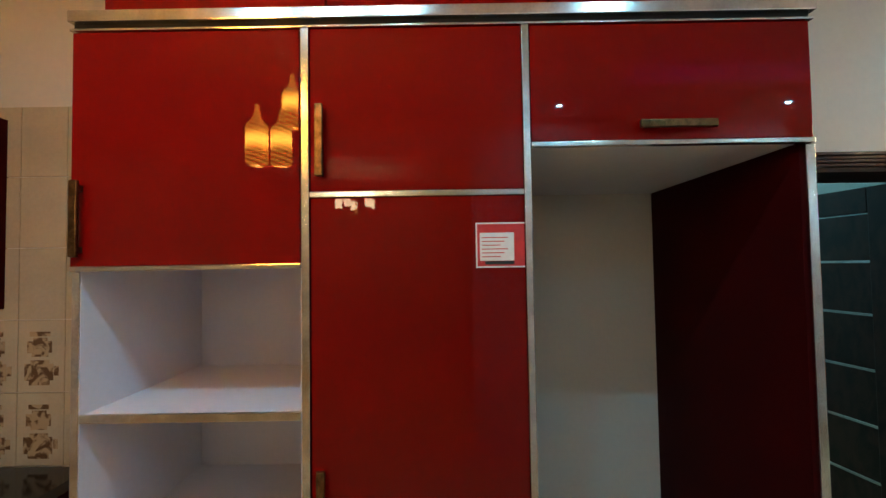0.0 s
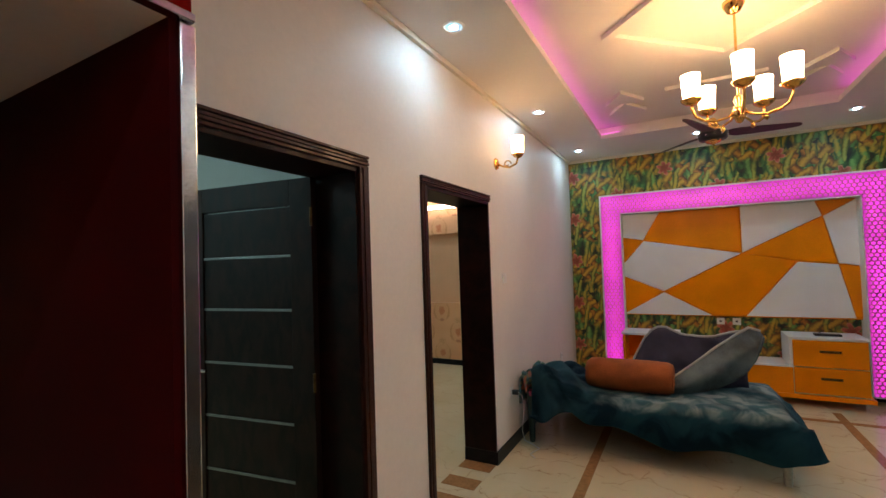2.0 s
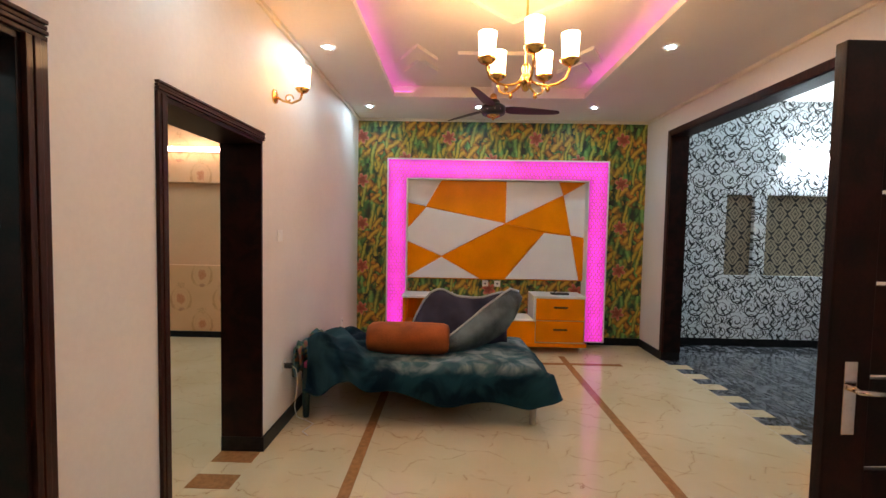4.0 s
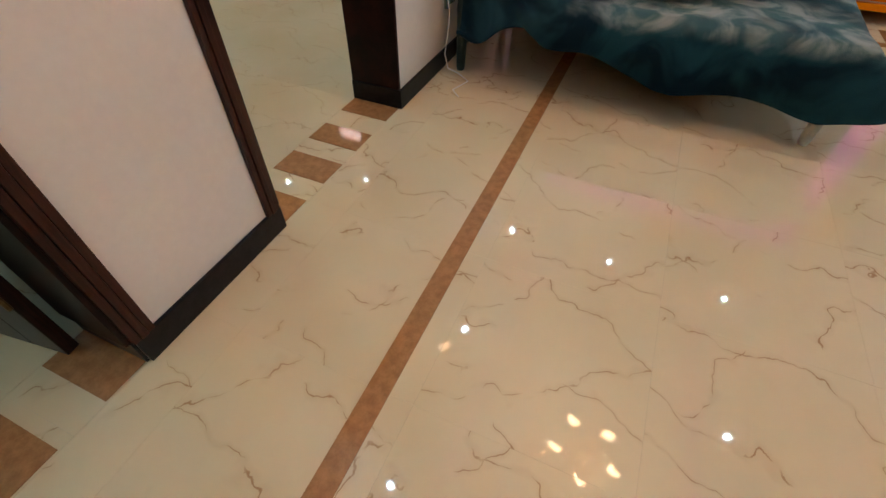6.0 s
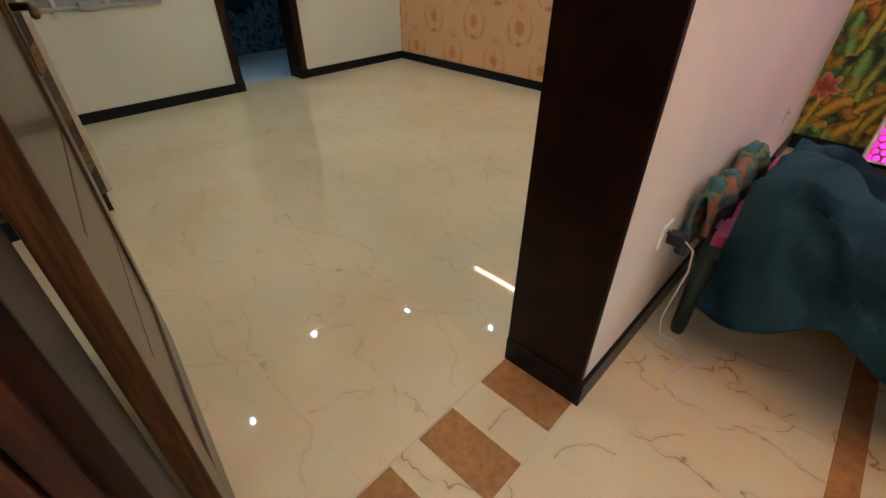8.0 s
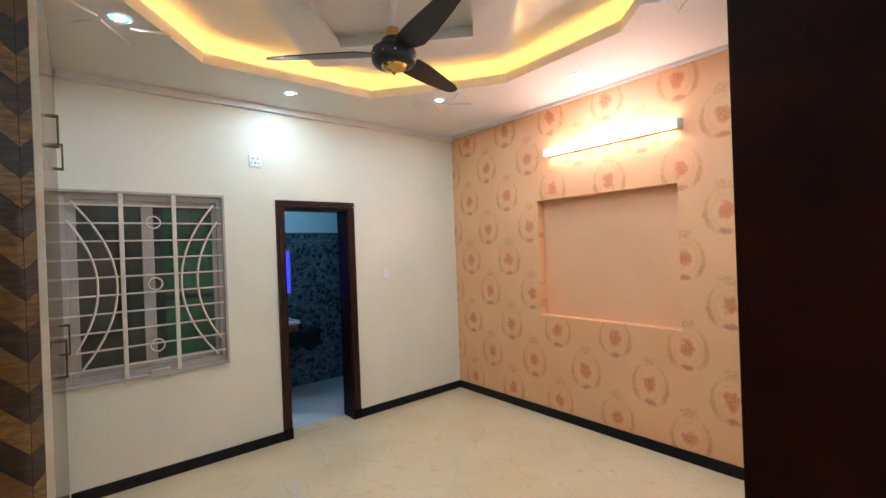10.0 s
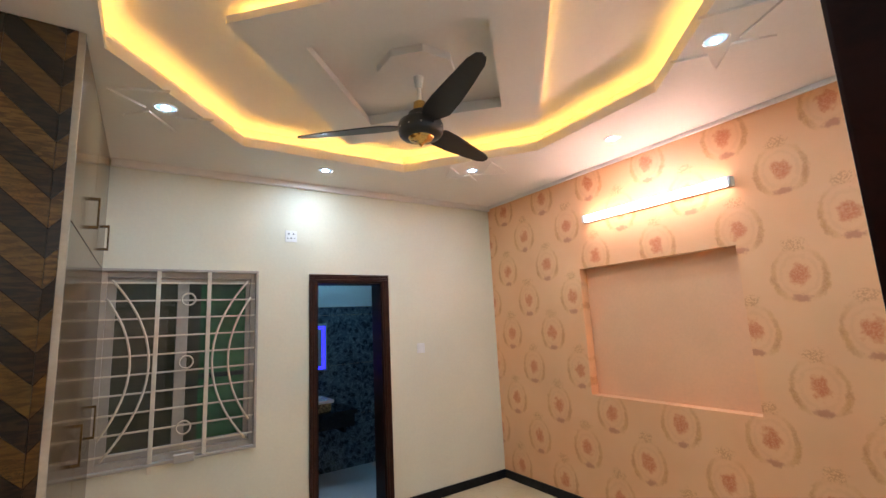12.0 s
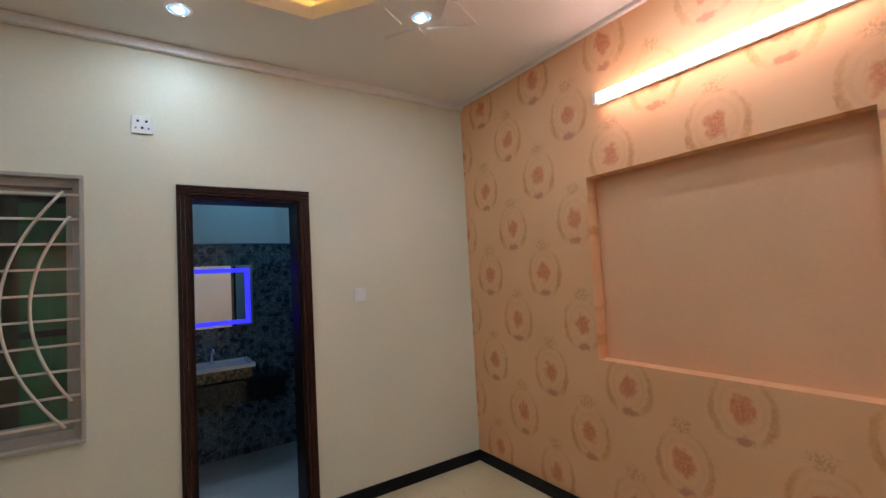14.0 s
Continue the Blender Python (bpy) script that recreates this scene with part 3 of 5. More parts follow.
niche = (3.998, 5.292, 0.965, 2.062)
wall_bed_east = setting("wall_bedroom_east", boxes(
    (XE, 8.0, YB0, niche[0], 0, OVER), (XE, 8.0, niche[1], YB1 + 0.2, 0, OVER),
    (XE, 8.0, niche[0], niche[1], 0, niche[2]), (XE, 8.0, niche[0], niche[1], niche[3], OVER)), PEACH, "peach wallpaper with floral medallions round a recess", "wall")
setting("wall_bedroom_recess", boxes((XE + 0.09, 7.97, niche[0] - 0.02, niche[1] + 0.02, niche[2] - 0.02, niche[3] + 0.02)), PEACHPLAIN, "plain peach back of the wall recess", "wall")
WX0, WX1, WZ0, WZ1 = 4.185, 5.205, 0.785, 2.13
DX0, DX1, DZ = 5.69, 6.335, 2.065
wall_bed_north = setting("wall_bedroom_north", boxes(
    (3.4, WX0, YB1, YB1 + 0.2, 0, OVER), (WX0, WX1, YB1, YB1 + 0.2, 0, WZ0), (WX0, WX1, YB1, YB1 + 0.2, WZ1, OVER),
    (WX1, DX0, YB1, YB1 + 0.2, 0, OVER), (DX0, DX1, YB1, YB1 + 0.2, DZ, OVER), (DX1, XE, YB1, YB1 + 0.2, 0, OVER)), WALL2, "cream wall with a window and the bathroom doorway", "wall")
setting("wall_bedroom_west", boxes((3.42, 3.58, YB0, YB1, 0, OVER)), WALL2, "plain cream painted wall", "wall")

OCT = ((4.97, 5.86), (6.25, 5.86), (6.95, 4.96), (6.92, 3.97), (6.25, 3.22), (4.97, 3.22), (4.25, 3.97), (4.25, 4.98))
BT = 2.94


def ringed(bm, inner, outer, z0, z1):
    """A flat ring between two outlines of as many corners."""
    n = len(inner)
    lo = [[bm.verts.new((x, y, z)) for x, y in o] for z in (z0, z1) for o in (inner, outer)]
    for i in range(n):
        j = (i + 1) % n
        bm.faces.new((lo[0][i], lo[0][j], lo[1][j], lo[1][i]))
        bm.faces.new((lo[2][i], lo[3][i], lo[3][j], lo[2][j]))
        bm.faces.new((lo[0][i], lo[2][i], lo[2][j], lo[0][j]))
        bm.faces.new((lo[1][i], lo[1][j], lo[3][j], lo[3][i]))
    bmesh.ops.recalc_face_normals(bm, faces=bm.faces)
    return bm


def grown(outline, by):
    cx, cy = sum(x for x, _ in outline) / len(outline), sum(y for _, y in outline) / len(outline)
    return [(x + by * (x - cx) / math.hypot(x - cx, y - cy), y + by * (y - cy) / math.hypot(x - cx, y - cy)) for x, y in outline]


edge = [(4.97, YB1), (6.25, YB1), (XE, 4.95), (XE, 3.97), (6.25, YB0), (4.97, YB0), (3.58, 3.97), (3.58, 4.95)]
bm = ringed(bmesh.new(), OCT, edge, BT, BT + 0.05)
for c, a, b in (((XE, YB1), 1, 2), ((XE, YB0), 3, 4), ((3.58, YB0), 5, 6), ((3.58, YB1), 7, 0)):
    prism(bm, (c, edge[a], edge[b]), BT, BT + 0.05)
box(bm, 3.58, XE, YB0, YB1, 3.115, OVER)
setting("ceiling_bedroom", bm, CEIL, "white gypsum ceiling with a lit octagonal tray", "ceiling")
FX, FY = 5.70, 4.68


def diamond(a, b=None):
    b = b or a
    return [(FX - a, FY), (FX, FY - b), (FX + a, FY), (FX, FY + b)]


bm = ringed(bmesh.new(), diamond(0.64), diamond(1.00, 1.04), 3.03, 3.07)
ringed(bm, diamond(0.68), diamond(0.88, 0.92), 3.068, 3.1148)
prism(bm, [(FX + 0.23 * math.cos(k * math.pi / 4 + 0.39), FY + 0.23 * math.sin(k * math.pi / 4 + 0.39)) for k in range(8)], 3.07, 3.1146)
setting("ceiling_diamond", bm, CEIL, "dropped diamond-shaped gypsum panel round the fan", "ceiling")
bm = ringed(bmesh.new(), grown(OCT, 0.028), grown(OCT, 0.040), BT + 0.051, BT + 0.060)
setting("trim_bedroom_cove_light", bm, GOLDCOVE, "yellow LED strip hidden in the bedroom cove", "led strip")
bm = ringed(bmesh.new(), diamond(0.91, 0.95), diamond(0.922, 0.962), 3.0702, 3.078)
setting("trim_diamond_light", bm, GOLDCOVE, "yellow LED strip above the diamond panel", "led strip")
setting("ceiling_bedroom_riser", ringed(bmesh.new(), grown(OCT, 0.115), grown(OCT, 0.14), BT + 0.0502, 3.114), CEIL, "upright white side of the octagonal tray", "ceiling")
bm = ringed(bmesh.new(), OCT, grown(OCT, 0.015), BT + 0.0502, BT + 0.072)
setting("trim_bedroom_lip", bm, CEIL, "low white lip along the tray's edge", "trim")
bm = bmesh.new()
for cx, cy in ((6.76, 5.56), (6.70, 3.53), (4.50, 5.48), (4.5, 3.5)):
    a = math.atan2(cy - 4.5, cx - 5.6) - 0.74
    ca, sa = math.cos(a), math.sin(a)
    for plate_pts in (((-0.22, 0.01), (-0.10, 0.27), (-0.07, 0.10)), ((0.31, -0.10), (0.21, 0.19), (0.08, 0.07)),
                      ((-0.09, 0.275), (0.20, 0.195), (0.04, 0.09)), ((0.01, -0.25), (0.30, -0.11), (0.09, -0.06))):
        prism(bm, [(cx + ca * u - sa * v, cy + sa * u + ca * v) for u, v in plate_pts], BT - 0.012, BT + 0.004)
setting("ceiling_stars", bm, CEIL, "raised gypsum star points round the corner lights", "ceiling")
setting("trim_bedroom_cornice", boxes((4.2, XE, YB1 - 0.04, YB1, BT - 0.055, BT), (XE - 0.03, XE, YB0, YB1 - 0.04, BT - 0.03, BT), bevel=0.008), CEIL, "narrow cream cornice under the bedroom ceiling", "trim")

setting("ceiling_lounge", boxes((-2.6, 1.85, -5.35, YK - 0.15, HIGH, OVER)), CEIL, "white lounge ceiling", "ceiling")
setting("floor_lounge", boxes((-2.75, 1.85, -5.5, YS, -0.2, 0.0)), MARBLE, "polished cream lounge floor", "floor")
# skirtings
setting("baseboard_hall", boxes(
    (3.205, 3.838, YN - 0.014, YN, 0, 0.10), (4.797, XT, YN - 0.014, YN, 0, 0.10), (4.797, 4.825, YN, YB0, 0, 0.10), (3.828, 3.838, YN, YB0, 0, 0.10),
    (3.195, 3.205, YN, YB0, 0, 0.1), (XT - 0.014, XT, YS + 0.014, YN - 0.014, 0, 0.10), (7.14, XT, YS, YS + 0.014, 0, 0.10), (7.136, 7.15, YS - 0.2, YS, 0, 0.10),
    (4.0, 4.93, YS, YS + 0.014, 0, 0.1), (1.99, 2.30, YN - 0.014, YN, 0, 0.1), bevel=0.002), BLACK_BASE, "polished black granite skirting", "skirting")
setting("baseboard_bedroom", boxes(
    (4.2, 5.63, YB1 - 0.014, YB1, 0, 0.082), (6.395, XE, YB1 - 0.014, YB1, 0, 0.082), (XE - 0.014, XE, YB0, YB1 - 0.014, 0, 0.082),
    (3.58, 3.594, YB0, 4.885, 0, 0.082), (4.86, XE - 0.014, YB0, YB0 + 0.014, 0, 0.082), bevel=0.002), BLACK_BASE, "polished black granite skirting in the bedroom", "skirting")


# ---- doorways ----
def casing(name, x0, x1, z1, y, depth, side, wl, wr, wt, label):
    """Lining of a doorway through a wall from y to y + depth, with a ridged casing on the face at y (side -1)."""
    th = 0.022
    ob = setting(name, boxes((x0, x0 + th, y, y + depth, 0.1, z1), (x1 - th, x1, y, y + depth, 0.1, z1), (x0, x1, y, y + depth, z1 - th, z1), bevel=0.003), DARKWOOD, label, "door frame")
    ridges = bmesh.new()
    for k in range(4):
        w = wt / 4
        box(ridges, x0 - wl, x1 + wr, y - 0.016 - 0.004 * (k % 2), y + 0.002, z1 + k * w, z1 + (k + 1) * w - 0.003, 0.003)
    under(ob, ridges, "head_casing", CASING, "ridged brown head casing")
    for a, b in ((x0 - wl, x0 + 0.006), (x1 - 0.006, x1 + wr)):
        if b - a < 0.02:
            continue
        side_bm = bmesh.new()
        for k in range(3):
            w = (b - a) / 3
            box(side_bm, a + k * w, a + (k + 1) * w - 0.002, y - 0.016 - 0.004 * (k % 2), y + 0.002, 0.1, z1, 0.002)
        under(ob, side_bm, "side_casing", CASING)
    return ob


casing("door_frame_1", 2.36, 3.205, 2.07, YN, YB0 - YN, -1, 0.065, 0.065, 0.065, "dark wooden lining and brown ridged casing of an open doorway")
casing("door_frame_2", 3.828, 4.825, 2.075, YN, YB0 - YN, -1, 0.056, 0.0, 0.055, "dark wooden lining and brown casing of the bedroom doorway")
ob = casing("door_frame_3", DX0, DX1, DZ, YB1, 0.2, -1, 0.06, 0.06, 0.06, "dark brown casing of the bathroom doorway")
for a, b in ((DX0 - 0.06, DX0 + 0.022), (DX1 - 0.022, DX1 + 0.06)):
    under(ob, boxes((a, b, YB1 - 0.021, YB1 + 0.2, 0.001, 0.0995), bevel=0.002), "plinth_block", DARKWOOD)
ob = setting("door_frame_4", boxes((7.125, 7.15, YS - 0.2, YS, 0.1, 2.66), (4.93, 4.955, YS - 0.2, YS, 0, 2.66), (4.955, 7.125, YS - 0.2, YS, 2.635, 2.66), bevel=0.003), DARKWOOD, "dark wooden lining of the wide opening", "door frame")
under(ob, boxes((7.13, 7.20, YS - 0.002, YS + 0.016, 0.1, 2.71), bevel=0.004), "side_casing", CASING)
under(ob, boxes((4.88, 4.95, YS - 0.002, YS + 0.016, 0.0, 2.71), bevel=0.004), "side_casing", CASING)
under(ob, boxes((4.95, 7.13, YS - 0.002, YS + 0.016, 2.64, 2.71), bevel=0.004), "head_casing", CASING)


def door_leaf(name, width, height, material, at, turn, label, slats=True, handle=CHROME):
    """A leaf that hangs at its local origin and runs along +x, 4 cm thick."""
    d = thing(name, label, "door", at, turn)
    stile, n = 0.13, 5
    part("leaf", boxes((0, stile, -0.02, 0.02, 0.008, height), (width - stile, width, -0.02, 0.02, 0.008, height),
                       (stile, width - stile, -0.02, 0.02, height - 0.13, height), (stile, width - stile, -0.02, 0.02, 0.008, 0.24), bevel=0.004), material, d)
    cuts = [0.24, 0.55, 0.83, 1.11, 1.39, 1.66, height - 0.13]
    for k, (z0, z1) in enumerate(zip(cuts, cuts[1:])):
        part("panel", boxes((stile, width - stile, -0.012, 0.012, z0 + 0.006, z1 - 0.006), bevel=0.004), material, d)
        if slats and k:
            part("inlay_strip", boxes((stile, width - stile, -0.016, 0.016, z0 - 0.006, z0 + 0.006), bevel=0.002), INLAY, d, "brushed steel inlay strip")
    bm = boxes((width - 0.085, width - 0.045, -0.026, -0.02, 0.94, 1.16), (width - 0.085, width - 0.045, 0.02, 0.026, 0.94, 1.16), bevel=0.002)
    plate = part("handle_plate", bm, handle, d, "metal handle plate")
    for s in (-1, 1):
        bm = sweep(bmesh.new(), [(width - 0.065, s * 0.024, 1.08), (width - 0.065, s * 0.06, 1.08), (width - 0.08, s * 0.066, 1.08), (width - 0.19, s * 0.066, 1.075)], 0.009)
        part("lever", bm, handle, plate, smooth=True)
    for z in (0.25, 1.0, 1.8):
        part("hinge", rod(bmesh.new(), (0, 0.024, z), (0, 0.024, z + 0.09), 0.007), BRONZE, d)
    return d


door_leaf("door_1", 0.84, 2.04, DOORWOOD, (3.135, YB0 - 0.05, 0), 98, "dark stained door with metal inlay strips, standing open")
door_leaf("door_2", 0.94, 2.05, LEAFWOOD, (3.875, YB0 + 0.03, 0), 82, "brown panelled bedroom door, standing open", slats=False, handle=BRONZE)
door_leaf("door_4", 0.92, 2.09, DARKWOOD, (3.285, YK + 0.04, 0), 92, "dark stained door with a steel lever, standing open", slats=False)

# ---- room behind the first door, far room, bathroom ----
setting("wall_side_room", boxes((0.6, 0.75, YB0, 5.4, 0, OVER), (0.6, 3.42, 5.4, 5.55, 0, OVER), (3.40, 3.418, YB0, 5.4, 0, OVER)), TEALWALL, "pale wall of the side room", "wall")
setting("ceiling_side_room", boxes((0.6, 3.42, YB0, 5.4, 2.95, 3.1)), CEIL, "white ceiling of the side room", "ceiling")
XF = 7.9
wall_far = setting("wall_far_east", boxes((XF, 8.0, -2.45, YS - 0.2, 0, OVER), (XF, 8.0, -4.9, -2.45, 0, 0.96), (XF, 8.0, -4.9, -2.45, 2.04, OVER), (XF, 8.0, -2.98, -2.82, 0.96, 2.04), (XF, 8.0, -6.0, -4.9, 0, OVER)), SCROLL, "white wallpaper with black scrolls", "wall")
setting("wall_far_recess", boxes((XF + 0.06, XF + 0.09, -4.9, -2.45, 0.94, 2.06)), DAMASK, "dark damask wallpaper in the recesses", "wall")
setting("wall_far_south", boxes((2.0, 8.0, -6.1, -5.95, 0, OVER), (2.0, 2.15, -6.0, YS - 0.2, 0, OVER)), WALL, "plain wall closing the far room", "wall")
setting("ceiling_far_room", boxes((2.0, 8.0, -6.0, YS - 0.2, 3.28, OVER)), CEIL, "white ceiling of the far room", "ceiling")
setting("baseboard_far", boxes((XF - 0.014, XF, -6.0, YS - 0.2, 0, 0.10), bevel=0.002), BLACK_BASE, "black granite skirting", "skirting")
YR = 8.0
setting("wall_bathroom", boxes((5.3, 7.6, YR, YR + 0.1, 1.905, OVER), (5.3, 5.4, YB1 + 0.2, YR, 1.905, OVER), (7.5, 7.6, YB1 + 0.2, YR, 1.905, OVER)), TEALWALL, "pale painted upper wall of the bathroom", "wall")
bath_wall = setting("wall_bathroom_tiled", boxes((5.3, 7.6, YR, YR + 0.1, 0, 1.9), (5.3, 5.4, YB1 + 0.2, YR, 0, 1.9), (7.5, 7.6, YB1 + 0.2, YR, 0, 1.9)), JOINT, "bathroom wall behind its tiles", "wall")
setting("ceiling_bathroom", boxes((5.3, 7.6, YB1 + 0.2, YR + 0.1, 2.75, 2.9)), CEIL, "white bathroom ceiling", "ceiling")

# ground slab under all rooms
floor = setting("floor", boxes((-2.75, 8.0, YS, YB1 + 0.2, -0.2, -0.0015)), JOINT, "polished cream marble tile floor with rust veins", "floor")
floor_far = setting("floor_far_room", boxes((2.0, 8.0, -6.1, YS, -0.2, -0.0015)), BLACK_BASE, "dark grey polished granite tile floor", "floor")
floor_bath = setting("floor_bathroom", boxes((5.3, 7.6, YB1 + 0.2, YR + 0.1, -0.2, -0.004)), BLUEFLOOR, "pale bathroom tile floor", "floor")


# ---- lamps ----
def downlight(at, group, label="round recessed LED downlight with a white rim"):
    d = thing("downlight", label, "ceiling light", at, 0, group)
    part("rim", lathe(bmesh.new(), [(0.050, -0.001), (0.052, -0.006), (0.060, -0.004), (0.063, 0.002), (0.055, 0.004)], seg=28), WHITEPLASTIC, d, smooth=True)
    part("diffuser", lathe(bmesh.new(), [(0.0, -0.004), (0.0215, -0.004), (0.022, -0.003)], seg=24), SPOTGLOW, d)
    # added ring: stands in for the bluish halo of the bright centre
    part("halo_ring", lathe(bmesh.new(), [(0.0222, -0.0035), (0.044, -0.0035), (0.051, 0.002)], seg=28), RINGGLOW, d, "glowing bluish ring in place of a halo round the bright centre")
    return d


lamp = downlight((5.49, 2.23, TOP), "hall downlights")
for x, y in ((7.20, 2.22), (7.17, 0.93), (7.13, -0.40), (5.41, -0.43), (3.78, 2.22), (3.75, -0.50), (1.9, -0.50), (0.1, 0.92), (0.45, 0.92), (0.74, 0.90), (1.75, 0.9)):
    copy_thing(lamp, pose(x, y, TOP))
bed_lamp = downlight((5.64, 6.09, BT), "bedroom downlights")
for x, y in ((6.76, 5.56), (7.29, 4.53), (6.70, 3.53), (4.50, 5.48), (5.62, 2.98), (4.50, 3.50)):
    copy_thing(bed_lamp, pose(x, y, BT))
far_lamp = downlight((7.09, -2.67, 3.28), "far room downlights")
copy_thing(far_lamp, pose(5.2, -2.67, 3.28))
copy_thing(far_lamp, pose(7.09, -4.2, 3.28))


def batten(at, turn, length, glow, label, half=0.028):
    d = thing("led_batten", label, "wall light", at, turn)
    part("housing", boxes((-length / 2, length / 2, 0.0, 0.03, -0.03, 0.03), bevel=0.004), WHITEPLASTIC, d)
    part("diffuser", boxes((-length / 2 + 0.01, length / 2 - 0.01, -0.035, 0.0, -half, half), bevel=0.4 * half), glow, d)
    for s in (-1, 1):
        part("end_cap", boxes((s * length / 2 - 0.012, s * length / 2 + 0.012, -0.036, 0.03, -0.032, 0.032), bevel=0.004), WHITEPLASTIC, d)
    return d


batten((XE - 0.03, 4.55, 2.49), -90, 1.19, TUBEGLOW, "long lit LED batten above the wall recess")
batten((XF - 0.03, -3.75, 2.53), -90, 1.19, TUBEBLUE, "lit cool LED batten on the scroll wallpaper", 0.013)


def round_lamp(at, glow, label):
    d = thing("ceiling_lamp", label, "ceiling light", at)
    part("rim", lathe(bmesh.new(), [(0.13, 0.0), (0.14, -0.02), (0.13, -0.03), (0.12, -0.02)]), WHITEPLASTIC, d, smooth=True)
    part("diffuser", lathe(bmesh.new(), [(0.0, -0.024), (0.125, -0.02), (0.125, 0.0)]), glow, d)
    return d


round_lamp((1.5, 4.7, 2.95), TEALGLOW, "round cool-white ceiling lamp in the side room")
round_lamp((6.3, 7.4, 2.75), BATHGLOW, "round bluish bathroom ceiling lamp")


# ---- kitchen cabinets ----
CY = 1.826      # front of the tall cabinets


def bar_handle(parent, a, b, out=0.035, r=0.011):
    """A flat bar pull between two points of a front that faces -y."""
    (x0, z0), (x1, z1) = a, b
    bm = bmesh.new()
    if abs(x1 - x0) > abs(z1 - z0):
        box(bm, x0, x1, CY - out - 0.012, CY - out, z0 - r, z0 + r, 0.003)
        for x in (x0 + 0.02, x1 - 0.02):
            box(bm, x - 0.008, x + 0.008, CY - out, CY - 0.018, z0 - 0.006, z0 + 0.006)
    else:
        box(bm, x0 - r, x0 + r, CY - out - 0.012, CY - out, z0, z1, 0.003)
        for z in (z0 + 0.02, z1 - 0.02):
            box(bm, x0 - 0.006, x0 + 0.006, CY - out, CY - 0.018, z - 0.008, z + 0.008)
    return part("handle", bm, BRONZE, parent, "bronze bar handle")


def cab_door(cab, x0, x1, z0, z1, handle=None):
    d = part("door", boxes((x0, x1, CY - 0.018, CY, z0, z1), bevel=0.002), RED, cab, "glossy red door")
    if handle:
        bar_handle(d, *handle)
    return d


def strips(cab, *rows):
    for r in rows:
        part("metal_strip", boxes(r, bevel=0.002), SILVER, cab, "bright aluminium edge strip")


shelf_unit = thing("shelf_cabinet", "tall red cabinet with open white shelves below its door", "cabinet")
part("body", boxes((-0.083, -0.065, CY, 2.46, 0.1, 2.35), (0.548, 0.566, CY, 2.46, 0.1, 2.35), (-0.065, 0.548, 2.44, 2.46, 0.1, 2.35),
                   (-0.065, 0.548, CY + 0.004, 2.44, 1.675, 1.695), (-0.065, 0.548, CY + 0.004, 2.44, 2.33, 2.35), (-0.065, 0.548, CY + 0.004, 2.44, 0.1, 0.12)), WHITELAM, shelf_unit, "white melamine carcass")
for z in (1.268, 0.86):
    part("shelf", boxes((-0.064, 0.547, CY + 0.006, 2.438, z - 0.009, z + 0.009), bevel=0.001), WHITELAM, shelf_unit)
cab_door(shelf_unit, -0.082, 0.552, 1.69, 2.345, ((-0.055, 1.715), (-0.055, 1.925)))
cab_door(shelf_unit, -0.082, 0.552, 0.1, 0.85, ((0.50, 0.58), (0.50, 0.78)))
strips(shelf_unit, (-0.084, 0.553, CY - 0.02, CY + 0.003, 1.676, 1.689), (-0.066, 0.549, CY - 0.004, CY + 0.006, 1.256, 1.280), (-0.088, -0.066, CY - 0.004, CY + 0.002, 0.86, 1.675), (-0.066, 0.549, CY - 0.004, CY + 0.006, 0.85, 0.871))

tall_unit = thing("tall_cabinet", "tall glossy red two-door kitchen cabinet", "cabinet")
part("body", boxes((0.57, 1.18, CY + 0.001, 2.46, 0.1, 2.35), bevel=0.002), MAROON, tall_unit)
cab_door(tall_unit, 0.583, 1.172, 1.888, 2.345, ((0.612, 1.925), (0.612, 2.125)))
cab_door(tall_unit, 0.583, 1.172, 0.1, 1.868, ((0.612, 0.93), (0.612, 1.135)))
strips(tall_unit, (0.557, 0.579, CY - 0.022, CY, 0.1, 2.348), (0.580, 1.174, CY - 0.021, CY, 1.870, 1.886), (1.174, 1.194, CY - 0.022, CY, 0.1, 2.348))

fridge_unit = thing("fridge_housing", "red housing with an empty fridge bay and a lift-up door", "cabinet")
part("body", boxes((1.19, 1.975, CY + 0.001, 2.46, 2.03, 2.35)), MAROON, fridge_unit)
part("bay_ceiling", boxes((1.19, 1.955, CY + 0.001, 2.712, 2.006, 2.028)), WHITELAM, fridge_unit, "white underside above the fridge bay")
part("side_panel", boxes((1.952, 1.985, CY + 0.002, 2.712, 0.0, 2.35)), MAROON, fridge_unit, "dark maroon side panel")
cab_door(fridge_unit, 1.198, 1.978, 2.018, 2.345, ((1.49, 2.055), (1.70, 2.055)))
strips(fridge_unit, (1.196, 1.982, CY - 0.022, CY, 2.002, 2.016), (1.962, 1.988, CY - 0.012, CY + 0.001, 0.0, 2.0))
top_units = thing("wall_cabinet", "row of red top cabinets under the ceiling", "cabinet")
part("body", boxes((-0.02, 1.90, CY + 0.03, 2.46, 2.405, 2.94)), MAROON, top_units)
for x0, x1 in ((-0.02, 0.62), (0.62, 1.26), (1.26, 1.90)):
    part("door", boxes((x0 + 0.003, x1 - 0.003, CY + 0.012, CY + 0.03, 2.408, 2.935), bevel=0.002), RED, top_units)
part("metal_trim", boxes((-0.09, 1.995, CY - 0.03, CY + 0.04, 2.372, 2.404), (-0.09, 1.992, CY - 0.022, CY + 0.02, 2.349, 2.356), bevel=0.003), SILVER, top_units, "bright aluminium trim band")
